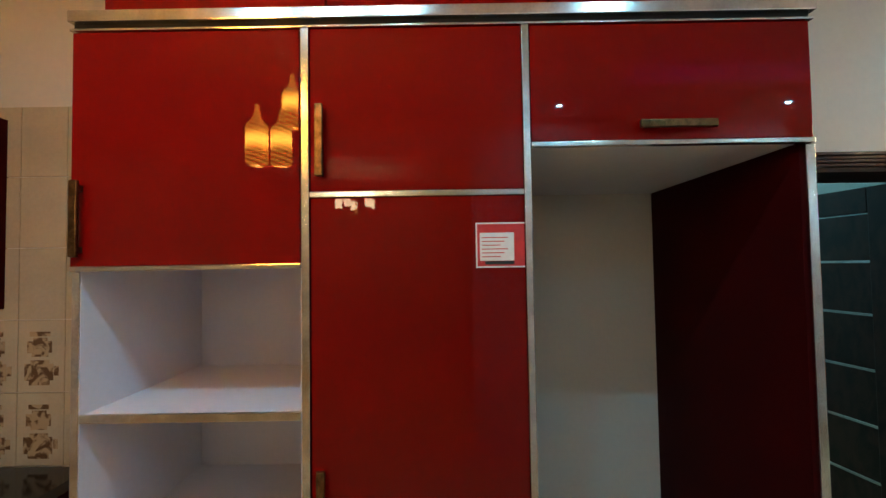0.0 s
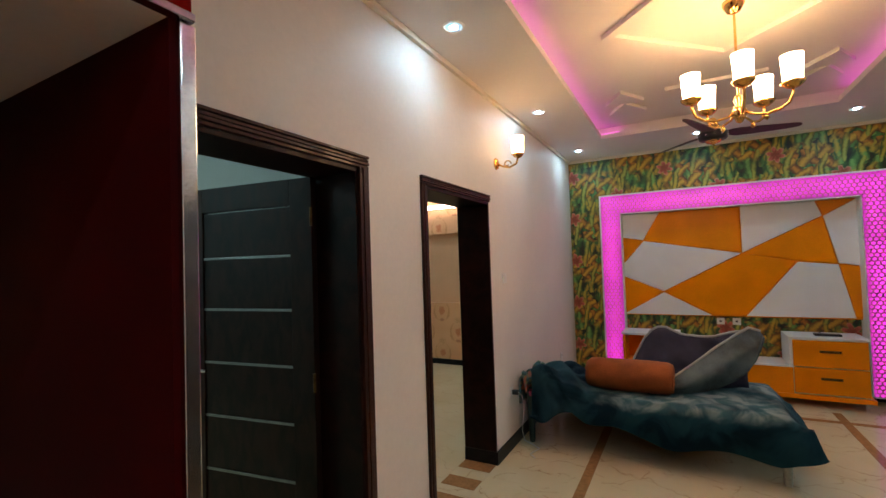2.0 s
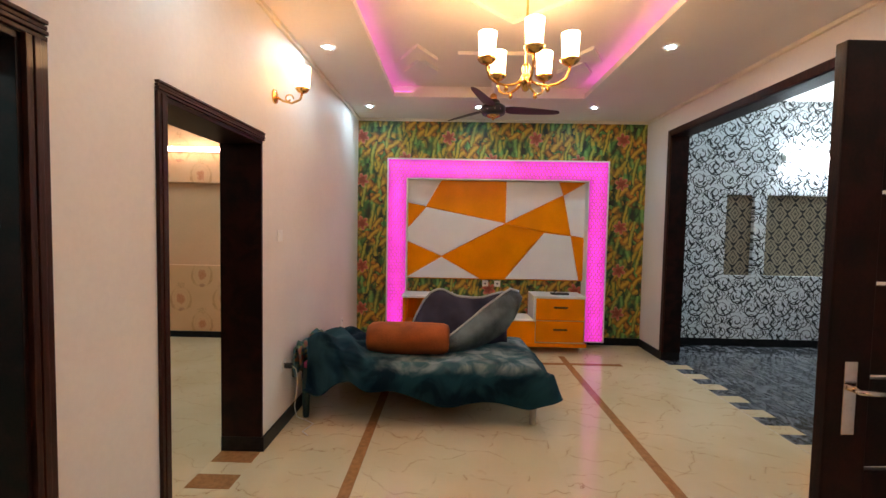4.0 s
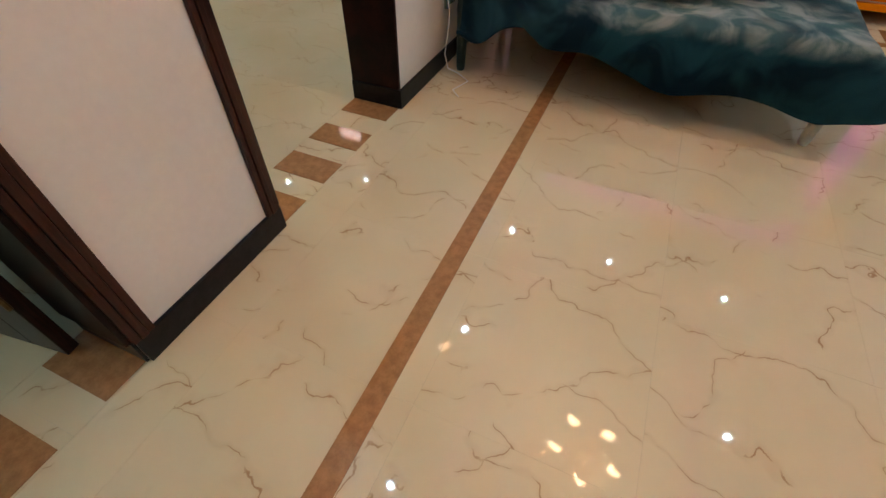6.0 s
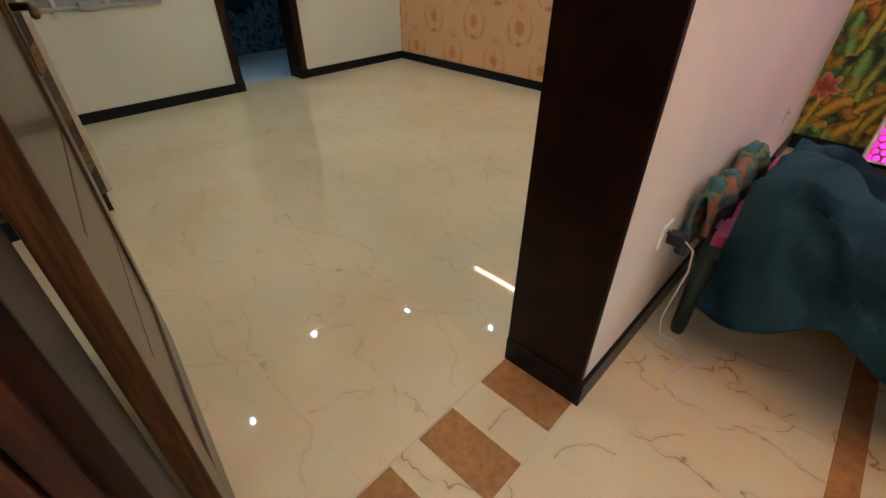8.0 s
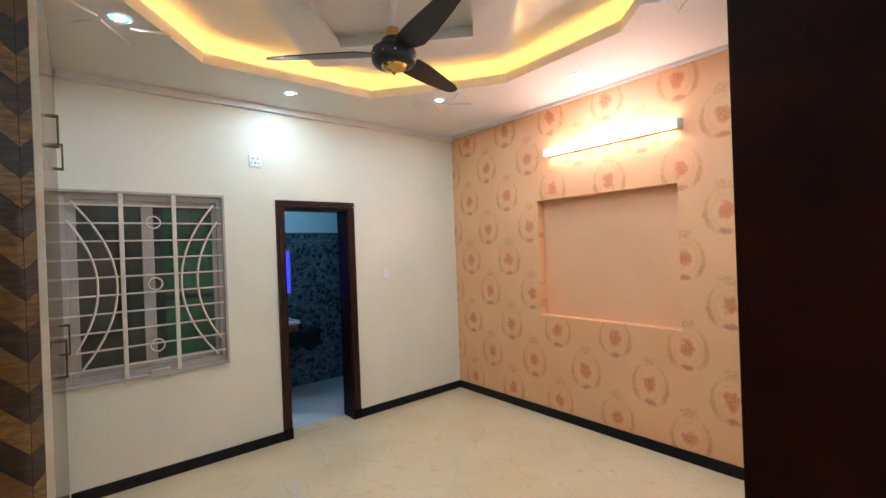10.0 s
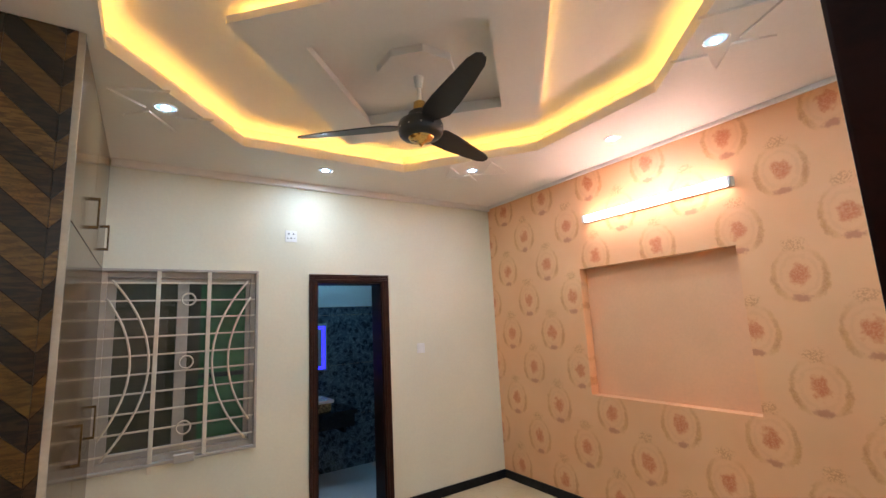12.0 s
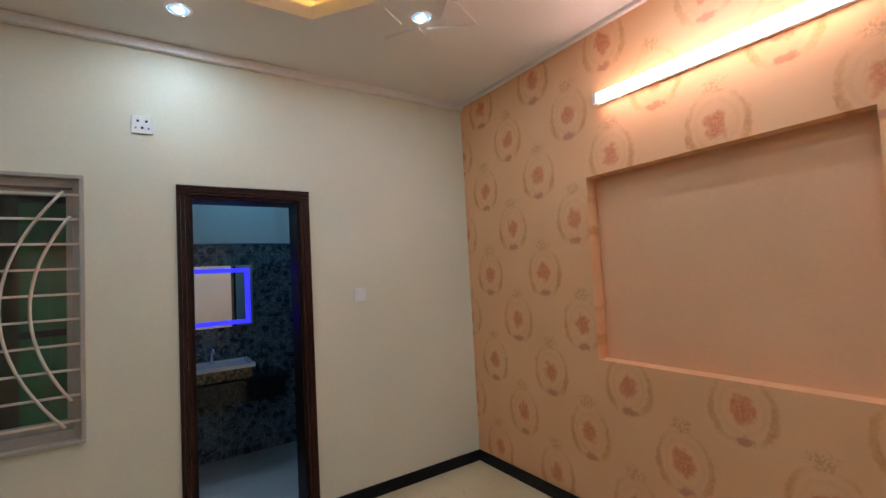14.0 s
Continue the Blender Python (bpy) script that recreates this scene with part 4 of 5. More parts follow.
# solid black block in place of the shade inside the open gap
part("shadow_gap", boxes((-0.085, 1.985, CY - 0.01, 2.46, 2.356, 2.372)), BLACKPLASTIC, top_units)

sticker = thing("sticker", "red and white printed product sticker on the cabinet door", "sticker")
part("backing", boxes((1.04, 1.171, CY - 0.0195, CY - 0.0182, 1.672, 1.79)), PAPERRED, sticker)
part("white_field", boxes((1.048, 1.142, CY - 0.0202, CY - 0.0196, 1.688, 1.765)), PAPERWHITE, sticker)
part("border", boxes((1.037, 1.172, CY - 0.0202, CY - 0.0194, 1.789, 1.793), (1.037, 1.041, CY - 0.0202, CY - 0.0194, 1.672, 1.789), (1.037, 1.172, CY - 0.0202, CY - 0.0194, 1.669, 1.673)), PAPERWHITE, sticker)
part("black_bar", boxes((1.062, 1.142, CY - 0.0208, CY - 0.0203, 1.678, 1.687)), PAPERBLACK, sticker)
for k in range(6):
    part("text_bar", boxes((1.054, 1.105 + 0.03 * ((k * 7) % 3) / 3, CY - 0.0206, CY - 0.0203, 1.698 + k * 0.0105, 1.7005 + k * 0.0105)), PAPERRED, sticker)

glass_unit = thing("glass_cabinet", "hanging red cabinet with a glass door", "cabinet")
part("body", boxes((-1.8, -0.92, 2.14, YN, 1.52, 2.33), bevel=0.002), MAROON, glass_unit)
part("glass", boxes((-1.76, -0.93, 2.128, 2.136, 1.92, 2.22)), PANE, glass_unit)
part("frame", boxes((-1.8, -0.915, 2.118, 2.14, 1.88, 1.915), (-1.8, -0.915, 2.118, 2.14, 2.225, 2.26), bevel=0.002), SILVER, glass_unit)
counter = thing("kitchen_counter", "red base cabinets under a black granite worktop", "counter")
part("worktop", boxes((-2.58, -0.53, 1.86, YN - 0.01, 0.82, 0.86), bevel=0.004), STONE, counter, "black granite worktop")
part("base", boxes((-2.58, -0.56, 1.90, YN - 0.01, 0.1, 0.82)), MAROON, counter)
for k in range(3):
    part("door", boxes((-2.56 + k * 0.66, -1.92 + k * 0.66, 1.882, 1.90, 0.12, 0.80), bevel=0.002), RED, counter)
pend_glass = []
for px_, py_, pz_, s in ((-0.02, 0.74, 2.22, 1.0), (0.16, 0.72, 2.42, 0.9), (0.13, 0.80, 2.20, 0.9)):
    p = thing("pendant_lamp", "amber ribbed glass pendant lamp, lit", "pendant lamp", (px_, py_, pz_), 0, "amber pendants")
    part("shade", lathe(bmesh.new(), [(0.036 * s, -0.012 * s), (0.050 * s, -0.004 * s)] + [(0.056 * s + (0.003 if k % 2 else 0), 0.02 * k * s) for k in range(11)] + [(0.046 * s, 0.215 * s), (0.026 * s, 0.235 * s), (0.017 * s, 0.26 * s), (0.012 * s, 0.31 * s)]), AMBERGLOW, p, smooth=True)
    part("bulb", lathe(bmesh.new(), [(0, 0.09), (0.03, 0.10), (0.045 * s, 0.13), (0.03, 0.16), (0, 0.17)], seg=12), BULB, p)
    part("cord", rod(bmesh.new(), (0, 0, 0.30 * s), (0, 0, TOP - pz_), 0.004), GOLD, p)

# ---- media wall ----
TF, YA, YZ, ZA, ZB, BW = 7.588, -0.77, 2.06, 0.08, 2.408, 0.25
media = thing("media_wall_frame", "white media-wall frame with backlit magenta lattice panels", "wall unit")
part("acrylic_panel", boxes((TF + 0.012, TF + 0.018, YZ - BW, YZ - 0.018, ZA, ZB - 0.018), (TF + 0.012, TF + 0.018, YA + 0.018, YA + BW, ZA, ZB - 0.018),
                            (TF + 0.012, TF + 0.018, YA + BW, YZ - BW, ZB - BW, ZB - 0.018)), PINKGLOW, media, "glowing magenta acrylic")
part("frame", boxes((TF, XT - 0.003, YZ - 0.018, YZ, ZA, ZB), (TF, XT - 0.003, YA, YA + 0.018, ZA, ZB), (TF, XT - 0.003, YA + 0.018, YZ - 0.018, ZB - 0.018, ZB),
                    (TF, XT - 0.003, YZ - BW - 0.012, YZ - BW, ZA, ZB - BW), (TF, XT - 0.003, YA + BW, YA + BW + 0.012, ZA, ZB - BW),
                    (TF, XT - 0.003, YA + BW, YZ - BW, ZB - BW - 0.012, ZB - BW), (TF, XT - 0.003, YZ - BW, YZ - 0.018, ZA, ZA + 0.012), (TF, XT - 0.003, YA + 0.018, YA + BW, ZA, ZA + 0.012)), OFFWHITE, media, "white lacquered frame")
LATT = Mat("rose_lattice", (0.74, 0.17, 0.50), 0.35).worn(0.1, 20, 120).m
verts, faces = [], []


def hex_ring(cy, cz, ro, ri):
    n = len(verts)
    for x, r in ((TF + 0.002, ro), (TF + 0.002, ri), (TF + 0.011, ri)):
        verts.extend((x, cy + r * math.cos(math.pi * k / 3 + 0.52), cz + r * math.sin(math.pi * k / 3 + 0.52)) for k in range(6))
    for k in range(6):
        j = (k + 1) % 6
        faces.append((n + k, n + j, n + 6 + j, n + 6 + k))
        faces.append((n + 6 + k, n + 6 + j, n + 12 + j, n + 12 + k))


dy, dz = 0.047, 0.0407
for row in range(58):
    for col in range(62):
        cy, cz = YA + 0.04 + dy * (col + 0.5 * (row % 2)), ZA + 0.03 + dz * row
        if cz > ZB - 0.03 or cy > YZ - 0.035:
            continue
        if cz < ZB - BW + 0.02 and YA + BW - 0.02 < cy < YZ - BW + 0.02:
            continue
        hex_ring(cy, cz, 0.0272, 0.0196)
me = bpy.data.meshes.new("lattice")
me.from_pydata(verts, [], faces)
me.materials.append(LATT)
lat = new("lattice", me)
lat.parent = media
tagged(lat, "rose honeycomb lattice", kind="stuff")

board = thing("wall_panel", "orange and white faceted panel board on the media wall", "wall panel")
part("backing", boxes((7.735, XT - 0.002, -0.53, 1.83, 0.855, 2.158)), ORANGE, board)
P = dict(A=(1.82, 2.15), B=(1.36, 2.15), C=(0.52, 2.15), D=(-0.17, 2.15), E=(-0.52, 2.15), F=(1.82, 1.85), G=(1.56, 1.80), H=(1.82, 1.50), I=(0.52, 1.60),
         J=(-0.23, 1.98), K=(-0.34, 1.45), L=(-0.52, 1.42), M=(1.82, 1.35), N=(1.35, 1.15), O=(1.82, 0.865), Q=(0.84, 0.865), R=(0.51, 0.865), S=(0.01, 1.49), T=(-0.46, 0.865), U=(-0.52, 0.865))
for keys, m in (("ABGF", OFFWHITE), ("BCIG", ORANGE), ("FGH", ORANGE), ("GINMH", OFFWHITE), ("MNO", ORANGE), ("NQO", OFFWHITE), ("NISRQ", ORANGE),
                ("SKTR", OFFWHITE), ("IJKS", ORANGE), ("CDJI", OFFWHITE), ("DEJ", ORANGE), ("ELKJ", OFFWHITE), ("KLUT", ORANGE)):
    pts = [Vector((P[k][0], P[k][1])) for k in keys]
    mid = sum(pts, Vector((0, 0))) / len(pts)
    pts = [p + (mid - p).normalized() * 0.007 for p in pts]
    inner = [p + (mid - p).normalized() * 0.010 for p in pts]
    lift = 0.016 if m is ORANGE else 0.022
    bm = bmesh.new()
    rings = [[bm.verts.new((x, p.x, p.y)) for p in o] for x, o in ((7.737, pts), (7.735 - lift + 0.005, pts), (7.735 - lift, inner))]
    for a, b in zip(rings, rings[1:]):
        for k in range(len(pts)):
            j = (k + 1) % len(pts)
            bm.faces.new((a[k], a[j], b[j], b[k]))
    bm.faces.new(rings[-1])
    bmesh.ops.recalc_face_normals(bm, faces=bm.faces)
    part("facet", bm, m, board, "orange facet" if m is ORANGE else "white facet")

console = thing("tv_console", "orange and white low TV console with two drawers", "console")
part("drawer_block", boxes((7.32, 7.70, -0.43, 0.17, 0.13, 0.69), bevel=0.003), OFFWHITE, console)
for z0, z1 in ((0.145, 0.405), (0.415, 0.682)):
    d = part("drawer", boxes((7.302, 7.322, -0.425, 0.165, z0, z1), bevel=0.003), ORANGE, console, "orange drawer front")
    zc = (z0 + z1) / 2 + 0.03
    part("handle", boxes((7.278, 7.286, -0.215, -0.045, zc - 0.012, zc + 0.012), (7.286, 7.303, -0.20, -0.19, zc - 0.005, zc + 0.005), (7.286, 7.303, -0.07, -0.06, zc - 0.005, zc + 0.005), bevel=0.002), BRONZE, d)
part("top", boxes((7.295, 7.70, -0.44, 0.20, 0.69, 0.715), bevel=0.003), OFFWHITE, console, "white top")
part("divider", boxes((7.30, 7.70, 0.172, 0.20, 0.40, 0.69), bevel=0.002), OFFWHITE, console)
part("middle_box", boxes((7.305, 7.70, 0.172, 1.20, 0.13, 0.40), bevel=0.004), ORANGE, console)
part("middle_top", boxes((7.298, 7.70, 0.202, 1.20, 0.40, 0.418), bevel=0.003), OFFWHITE, console)
part("side_cubby", boxes((7.31, 7.70, 1.20, 1.23, 0.13, 0.66), (7.31, 7.70, 1.78, 1.81, 0.13, 0.66), (7.31, 7.70, 1.23, 1.78, 0.13, 0.34), (7.67, 7.70, 1.23, 1.78, 0.34, 0.66), bevel=0.003), ORANGE, console, "orange open cubby")
part("side_top", boxes((7.30, 7.70, 1.19, 1.82, 0.66, 0.685), bevel=0.003), OFFWHITE, console)
part("plinth", boxes((7.29, 7.70, -0.46, 1.82, 0.085, 0.13), bevel=0.004), ORANGE, console)
for x in (7.33, 7.66):
    for y in (-0.40, 0.7, 1.76):
        part("leg", rod(bmesh.new(), (x, y, 0.0), (x, y, 0.086), 0.014, 0.02), CHROME, console)
for y in (0.76, 0.60):
    s = thing("wall_socket", "white wall socket plate below the panel board", "socket")
    part("plate", boxes((XT - 0.010, XT - 0.001, y - 0.04, y + 0.04, 0.755, 0.835), bevel=0.003), WHITEPLASTIC, s)
    part("insert", boxes((XT - 0.013, XT - 0.010, y - 0.012, y + 0.012, 0.785, 0.805), bevel=0.001), BLACKPLASTIC, s)
remote = thing("remote_box", "small dark device on the console top", "device", (7.45, -0.15, 0.716))
part("body", boxes((-0.04, 0.04, -0.11, 0.11, 0, 0.022), bevel=0.006), BLACKPLASTIC, remote)
part("antenna", rod(bmesh.new(), (0.02, 0.07, 0.02), (0.03, 0.02, 0.05), 0.004), BLACKPLASTIC, remote)

# ---- cot with blanket, bolster and folded pop-up cover ----
cot = thing("cot", "low single cot with steel rails and ivory front leg", "bed")
for x, y, m in ((5.335, 0.56, IVORYLEG), (5.36, 2.36, GREENMETAL), (6.17, 0.56, IVORYLEG), (6.17, 2.36, GREENMETAL)):
    part("leg", lathe(bmesh.new(), [(0.022, 0), (0.026, 0.02), (0.03, 0.2), (0.034, 0.33), (0.03, 0.40), (0.03, 0.44)], x, y, 14), m, cot, "ivory turned leg" if m is IVORYLEG else "dark green leg", smooth=True)
part("rail", boxes((5.33, 5.37, 0.56, 2.36, 0.36, 0.41), bevel=0.006), GREENMETAL, cot)
part("rail", boxes((6.15, 6.19, 0.56, 2.36, 0.36, 0.41), bevel=0.006), GREENMETAL, cot)
part("end_rail", boxes((5.33, 6.19, 2.33, 2.37, 0.40, 0.45), bevel=0.008), PINKPLASTIC, cot, "pink end rail")
part("end_rail", boxes((5.33, 6.19, 0.54, 0.58, 0.36, 0.41), bevel=0.006), GREENMETAL, cot)
part("deck", boxes((5.34, 6.18, 0.57, 2.35, 0.405, 0.428), bevel=0.004), BLACKPLASTIC, cot)


def ease(v, a, b):
    k = min(1, max(0, (v - a) / (b - a)))
    return k * k * (3 - 2 * k)


def blanket_point(s, t):
    """s: 0 at the foot (south) to 1 at the head; t: 0 at the far side to 1 at the hanging hem."""
    y = 0.42 + s * 1.90
    n = noise.noise((s * 5.1, t * 4.0, 0.3)) * 0.022 + noise.noise((s * 14.0, t * 9.0, 2.3)) * 0.008
    hump = 0.19 * math.exp(-((y - 2.20) / 0.22) ** 2) * math.exp(-((t - 0.70) / 0.42) ** 2)
    sag = 0.17 * (1 - ease(s, 0.0, 0.07))
    bunch = ease(s, 0.72, 0.92)
    crease = bunch * (0.034 * math.sin(t * 19.0 + s * 26.0 + 2.2 * noise.noise((s * 6.0, t * 5.0, 4.1))) + 0.016 * math.sin(t * 41.0 - s * 33.0))
    top = 0.452 + hump + n + crease
    hang = 0.250 + 0.035 * math.sin(s * 6.0 + 0.5) + 0.03 * math.sin(s * 17.0) + 0.025 * math.exp(-((s - 0.45) / 0.2) ** 2) - 0.06 * ease(s, 0.74, 0.84) + 0.16 * ease(s, 0.86, 0.97) - 0.12 * (1 - ease(s, 0.0, 0.10))
    # unseen far-side hang, added to keep light out from under the cot
    if t < 0.12:
        k = 1 - t / 0.12
        return (6.22 + 0.06 * math.sin(k * math.pi / 2), y, top - sag * 0.9 - 0.40 * k * k)
    if t < 0.68:
        x = 6.22 - (6.22 - 5.30) * (t - 0.12) / 0.56
        return (x, y - 0.03 * (1 - ease(s, 0, 0.06)), top - sag * 0.9)
    k = (t - 0.68) / 0.32
    fold = (0.030 + 0.018 * bunch) * math.sin(s * 21.0 + 3 * noise.noise((s * 4, 0, 0))) * k + 0.02 * bunch * math.sin(s * 60.0 + k * 5.0) - 0.05 * bunch * math.sin(k * math.pi)
    out = 0.075 * math.sin(min(1.0, k * 1.6) * math.pi / 2) + 0.05 * k * (1 - ease(s, 0.0, 0.14))
    return (5.30 - out - fold, y - 0.05 * k * (1 - ease(s, 0, 0.10)), top - sag * 0.35 - hang * ease(k, -0.25, 1.05) + 0.02)


bm = bmesh.new()
NS, NT = 96, 56
grid = [[bm.verts.new(blanket_point(i / NS, j / NT)) for j in range(NT + 1)] for i in range(NS + 1)]
for i in range(NS):
    for j in range(NT):
        bm.faces.new((grid[i][j], grid[i + 1][j], grid[i + 1][j + 1], grid[i][j + 1]))
bmesh.ops.recalc_face_normals(bm, faces=bm.faces)
blanket = tagged(new("blanket", mesh_of("blanket", bm, BLANKET, True)), "teal plush blanket spread over the cot, hanging down", "blanket")
thick = blanket.modifiers.new("thickness", "SOLIDIFY")
thick.thickness, thick.offset = 0.016, 1.0

quilt = thing("folded_quilt", "folded flowered quilt hanging over the cot's head end", "quilt", (5.62, 2.40, 0.0))
mt = Mat("flowered_cotton", (0.1, 0.2, 0.12), 0.85)
px, py, pz = mt.xyz()
wob = (mt.noise(12, 2) - 0.5) * 0.05
rows_, cols_ = ((pz + wob) * 19.0).frac().step(0.35, 0.55), ((px + wob) * 15.0).frac().step(0.40, 0.60)
cloth = mt.mix(rows_, (0.02, 0.085, 0.075), (0.17, 0.20, 0.07))
cloth = mt.mix(cols_ * 0.7, cloth, (0.045, 0.12, 0.16))
QUILT = mt.paint(mt.mix(mt.noise(11, 2).step(0.54, 0.62) * 0.8, cloth, (0.36, 0.10, 0.05))).bump(mt.noise(150, 2), 0.001).m
bm = bmesh.new()
rows = [[bm.verts.new((-0.30 + 0.60 * i / 20, 0.012 * math.sin(i * 0.9) + 0.014 * math.sin(i * 2.1 + z * 14.0) + d, z + 0.016 * math.sin(i * 1.3 + z * 9) + 0.012 * math.sin(i * 0.5))) for i in range(21)]
        for d, z in ((-0.02, 0.44), (-0.02, 0.52), (0.0, 0.575), (0.02, 0.585), (0.035, 0.57), (0.045, 0.5), (0.045, 0.40), (0.05, 0.33))]
for a, b in zip(rows, rows[1:]):
    for i in range(20):
        bm.faces.new((a[i], a[i + 1], b[i + 1], b[i]))
q = part("cloth", bm, QUILT, quilt, smooth=True)
q.modifiers.new("thickness", "SOLIDIFY").thickness = 0.014

bolster = thing("bolster", "round rust-orange velvet bolster lying on the blanket", "bolster", (5.62, 1.575, 0.59))
bm = bmesh.new()
prof = [(-0.345, 0.02), (-0.345, 0.08), (-0.335, 0.115), (-0.30, 0.132), (-0.2, 0.138), (-0.05, 0.142), (0.1, 0.139), (0.24, 0.136), (0.31, 0.128), (0.338, 0.10), (0.345, 0.06), (0.343, 0.015)]
rings = [[bm.verts.new(((r + 0.004 * math.sin(5 * k + 9 * y)) * math.cos(2 * math.pi * k / 28), y + 0.006 * math.sin(3 * k), (r * 0.96 + 0.004 * math.sin(4 * k + 7 * y)) * math.sin(2 * math.pi * k / 28))) for k in range(28)] for y, r in prof]
for a, b in zip(rings, rings[1:]):
    for k in range(28):
        bm.faces.new((a[k], a[(k + 1) % 28], b[(k + 1) % 28], b[k]))
bm.faces.new(rings[0][::-1]), bm.faces.new(rings[-1])
bmesh.ops.recalc_face_normals(bm, faces=bm.faces)
part("cover", bm, BOLSTER, bolster, smooth=True)
part("seam", sweep(bmesh.new(), [(0.117 * math.cos(a * 0.2618), -0.334, 0.113 * math.sin(a * 0.2618)) for a in range(25)], 0.004, 6), BOLSTER, bolster, smooth=True)


def curve(rows, v):
    for (a, p), (b, q) in zip(rows, rows[1:]):
        if v <= b:
            return p + (q - p) * (v - a) / (b - a)
    return rows[-1][1]


def flap(parent, name, m, ys, low, high, x_low, x_high, bulge, wrinkle, n=30, k=14):
    bm = bmesh.new()
    rim = []
    rows = []
    for i in range(n + 1):
        v = i / n
        y = ys[0] + (ys[1] - ys[0]) * v
        z0, z1 = curve(low, v), curve(high, v)
        row = []
        for j in range(k + 1):
            w = j / k
            x = x_low(v) + (x_high(v) - x_low(v)) * w - bulge * math.sin(math.pi * w) * math.sin(math.pi * min(1, v * 1.05)) + wrinkle * noise.noise((v * 6, w * 3, 1.7))
            row.append(bm.verts.new((x, y, z0 + (z1 - z0) * w)))
        rows.append(row)
        rim.append(tuple(row[-1].co))
    for a, b in zip(rows, rows[1:]):
        for j in range(k):
            bm.faces.new((a[j], b[j], b[j + 1], a[j + 1]))
    ob = part(name, bm, m, parent, smooth=True)
    ob.modifiers.new("thickness", "SOLIDIFY").thickness = 0.012
    part("rim", sweep(bmesh.new(), rim, 0.011, 8), PIPING, parent, "pale piped rim", smooth=True)
    return ob


cover = thing("popup_cover", "folded pop-up mattress cover of navy and grey-green cloth", "folded cover")
flap(cover, "grey_flap", GREYCLOTH, (1.43, 0.60), [(0, 0.475), (0.25, 0.472), (0.5, 0.497), (0.64, 0.530), (0.76, 0.590), (0.86, 0.66), (0.94, 0.75), (1, 0.93)],
     [(0, 0.485), (0.15, 0.555), (0.31, 0.64), (0.63, 0.845), (0.8, 0.945), (0.9, 0.99), (1, 0.96)], lambda v: 5.56 + 0.22 * v, lambda v: 5.58 + 0.34 * v, 0.10, 0.03)
flap(cover, "navy_flap", NAVY, (1.62, 0.70), [(0, 0.47), (0.5, 0.47), (1, 0.50)],
     [(0, 0.50), (0.05, 0.63), (0.11, 0.75), (0.17, 0.85), (0.23, 0.92), (0.29, 0.955), (0.36, 0.955), (0.43, 0.925), (0.52, 0.895), (0.64, 0.885), (0.76, 0.90), (0.88, 0.93), (1, 0.95)], lambda v: 5.80 + 0.10 * v, lambda v: 6.05 - 0.08 * v, 0.05, 0.07)


# ---- switches, sockets and cables ----
def plate(name, at, turn, w, h, rockers, label, category="switch"):
    s = thing(name, label, category, at, turn)
    part("plate", boxes((-w / 2, w / 2, -0.009, 0, -h / 2, h / 2), bevel=0.003), WHITEPLASTIC, s)
    for x, z, rw, rh, m in rockers:
        part("rocker" if m is WHITEPLASTIC else "hole", boxes((x - rw / 2, x + rw / 2, -0.013, -0.008, z - rh / 2, z + rh / 2), bevel=0.0015), m, s)
    return s


plate("light_switch", (5.105, YN, 1.45), 0, 0.085, 0.085, [(-0.018, 0, 0.03, 0.055, WHITEPLASTIC), (0.018, 0, 0.03, 0.055, WHITEPLASTIC)], "white two-gang light switch on the cream wall")
plate("wall_socket", (5.18, YN, 0.47), 0, 0.08, 0.08, [(0, 0.012, 0.012, 0.012, BLACKPLASTIC)], "white wall socket with a plug in it", "socket")
plate("wall_socket", (6.95, YN, 0.42), 0, 0.08, 0.10, [(0, 0.015, 0.014, 0.014, BLACKPLASTIC)], "white wall socket near the corner", "socket")
plate("wall_socket", (5.475, YB1, 2.45), 0, 0.10, 0.10, [(-0.02, 0.02, 0.012, 0.012, BLACKPLASTIC), (0.02, 0.02, 0.012, 0.012, BLACKPLASTIC), (0, -0.018, 0.012, 0.012, BLACKPLASTIC), (-0.03, -0.02, 0.008, 0.008, BLACKPLASTIC), (0.03, -0.02, 0.008, 0.008, BLACKPLASTIC)], "white socket plate high on the bedroom wall", "socket")
plate("light_switch", (6.735, YB1, 1.41), 0, 0.085, 0.095, [(0, 0, 0.03, 0.04, WHITEPLASTIC)], "white light switch beside the bathroom door")
plug = thing("plug", "black plug with a thin white charging cable", "plug", (5.18, YN - 0.015, 0.47))
part("body", boxes((-0.02, 0.02, -0.05, 0, -0.018, 0.018), bevel=0.005), BLACKPLASTIC, plug)
part("cable", sweep(bmesh.new(), [(0.0, -0.05, 0.0), (0.02, -0.075, -0.03), (0.045, -0.08, -0.12), (0.05, -0.07, -0.22), (0.035, -0.06, -0.33), (0.06, -0.07, -0.42), (0.11, -0.12, -0.464), (0.05, -0.2, -0.466), (-0.08, -0.16, -0.466), (-0.14, -0.22, -0.466)], 0.003, 6), CABLE, plug, smooth=True)

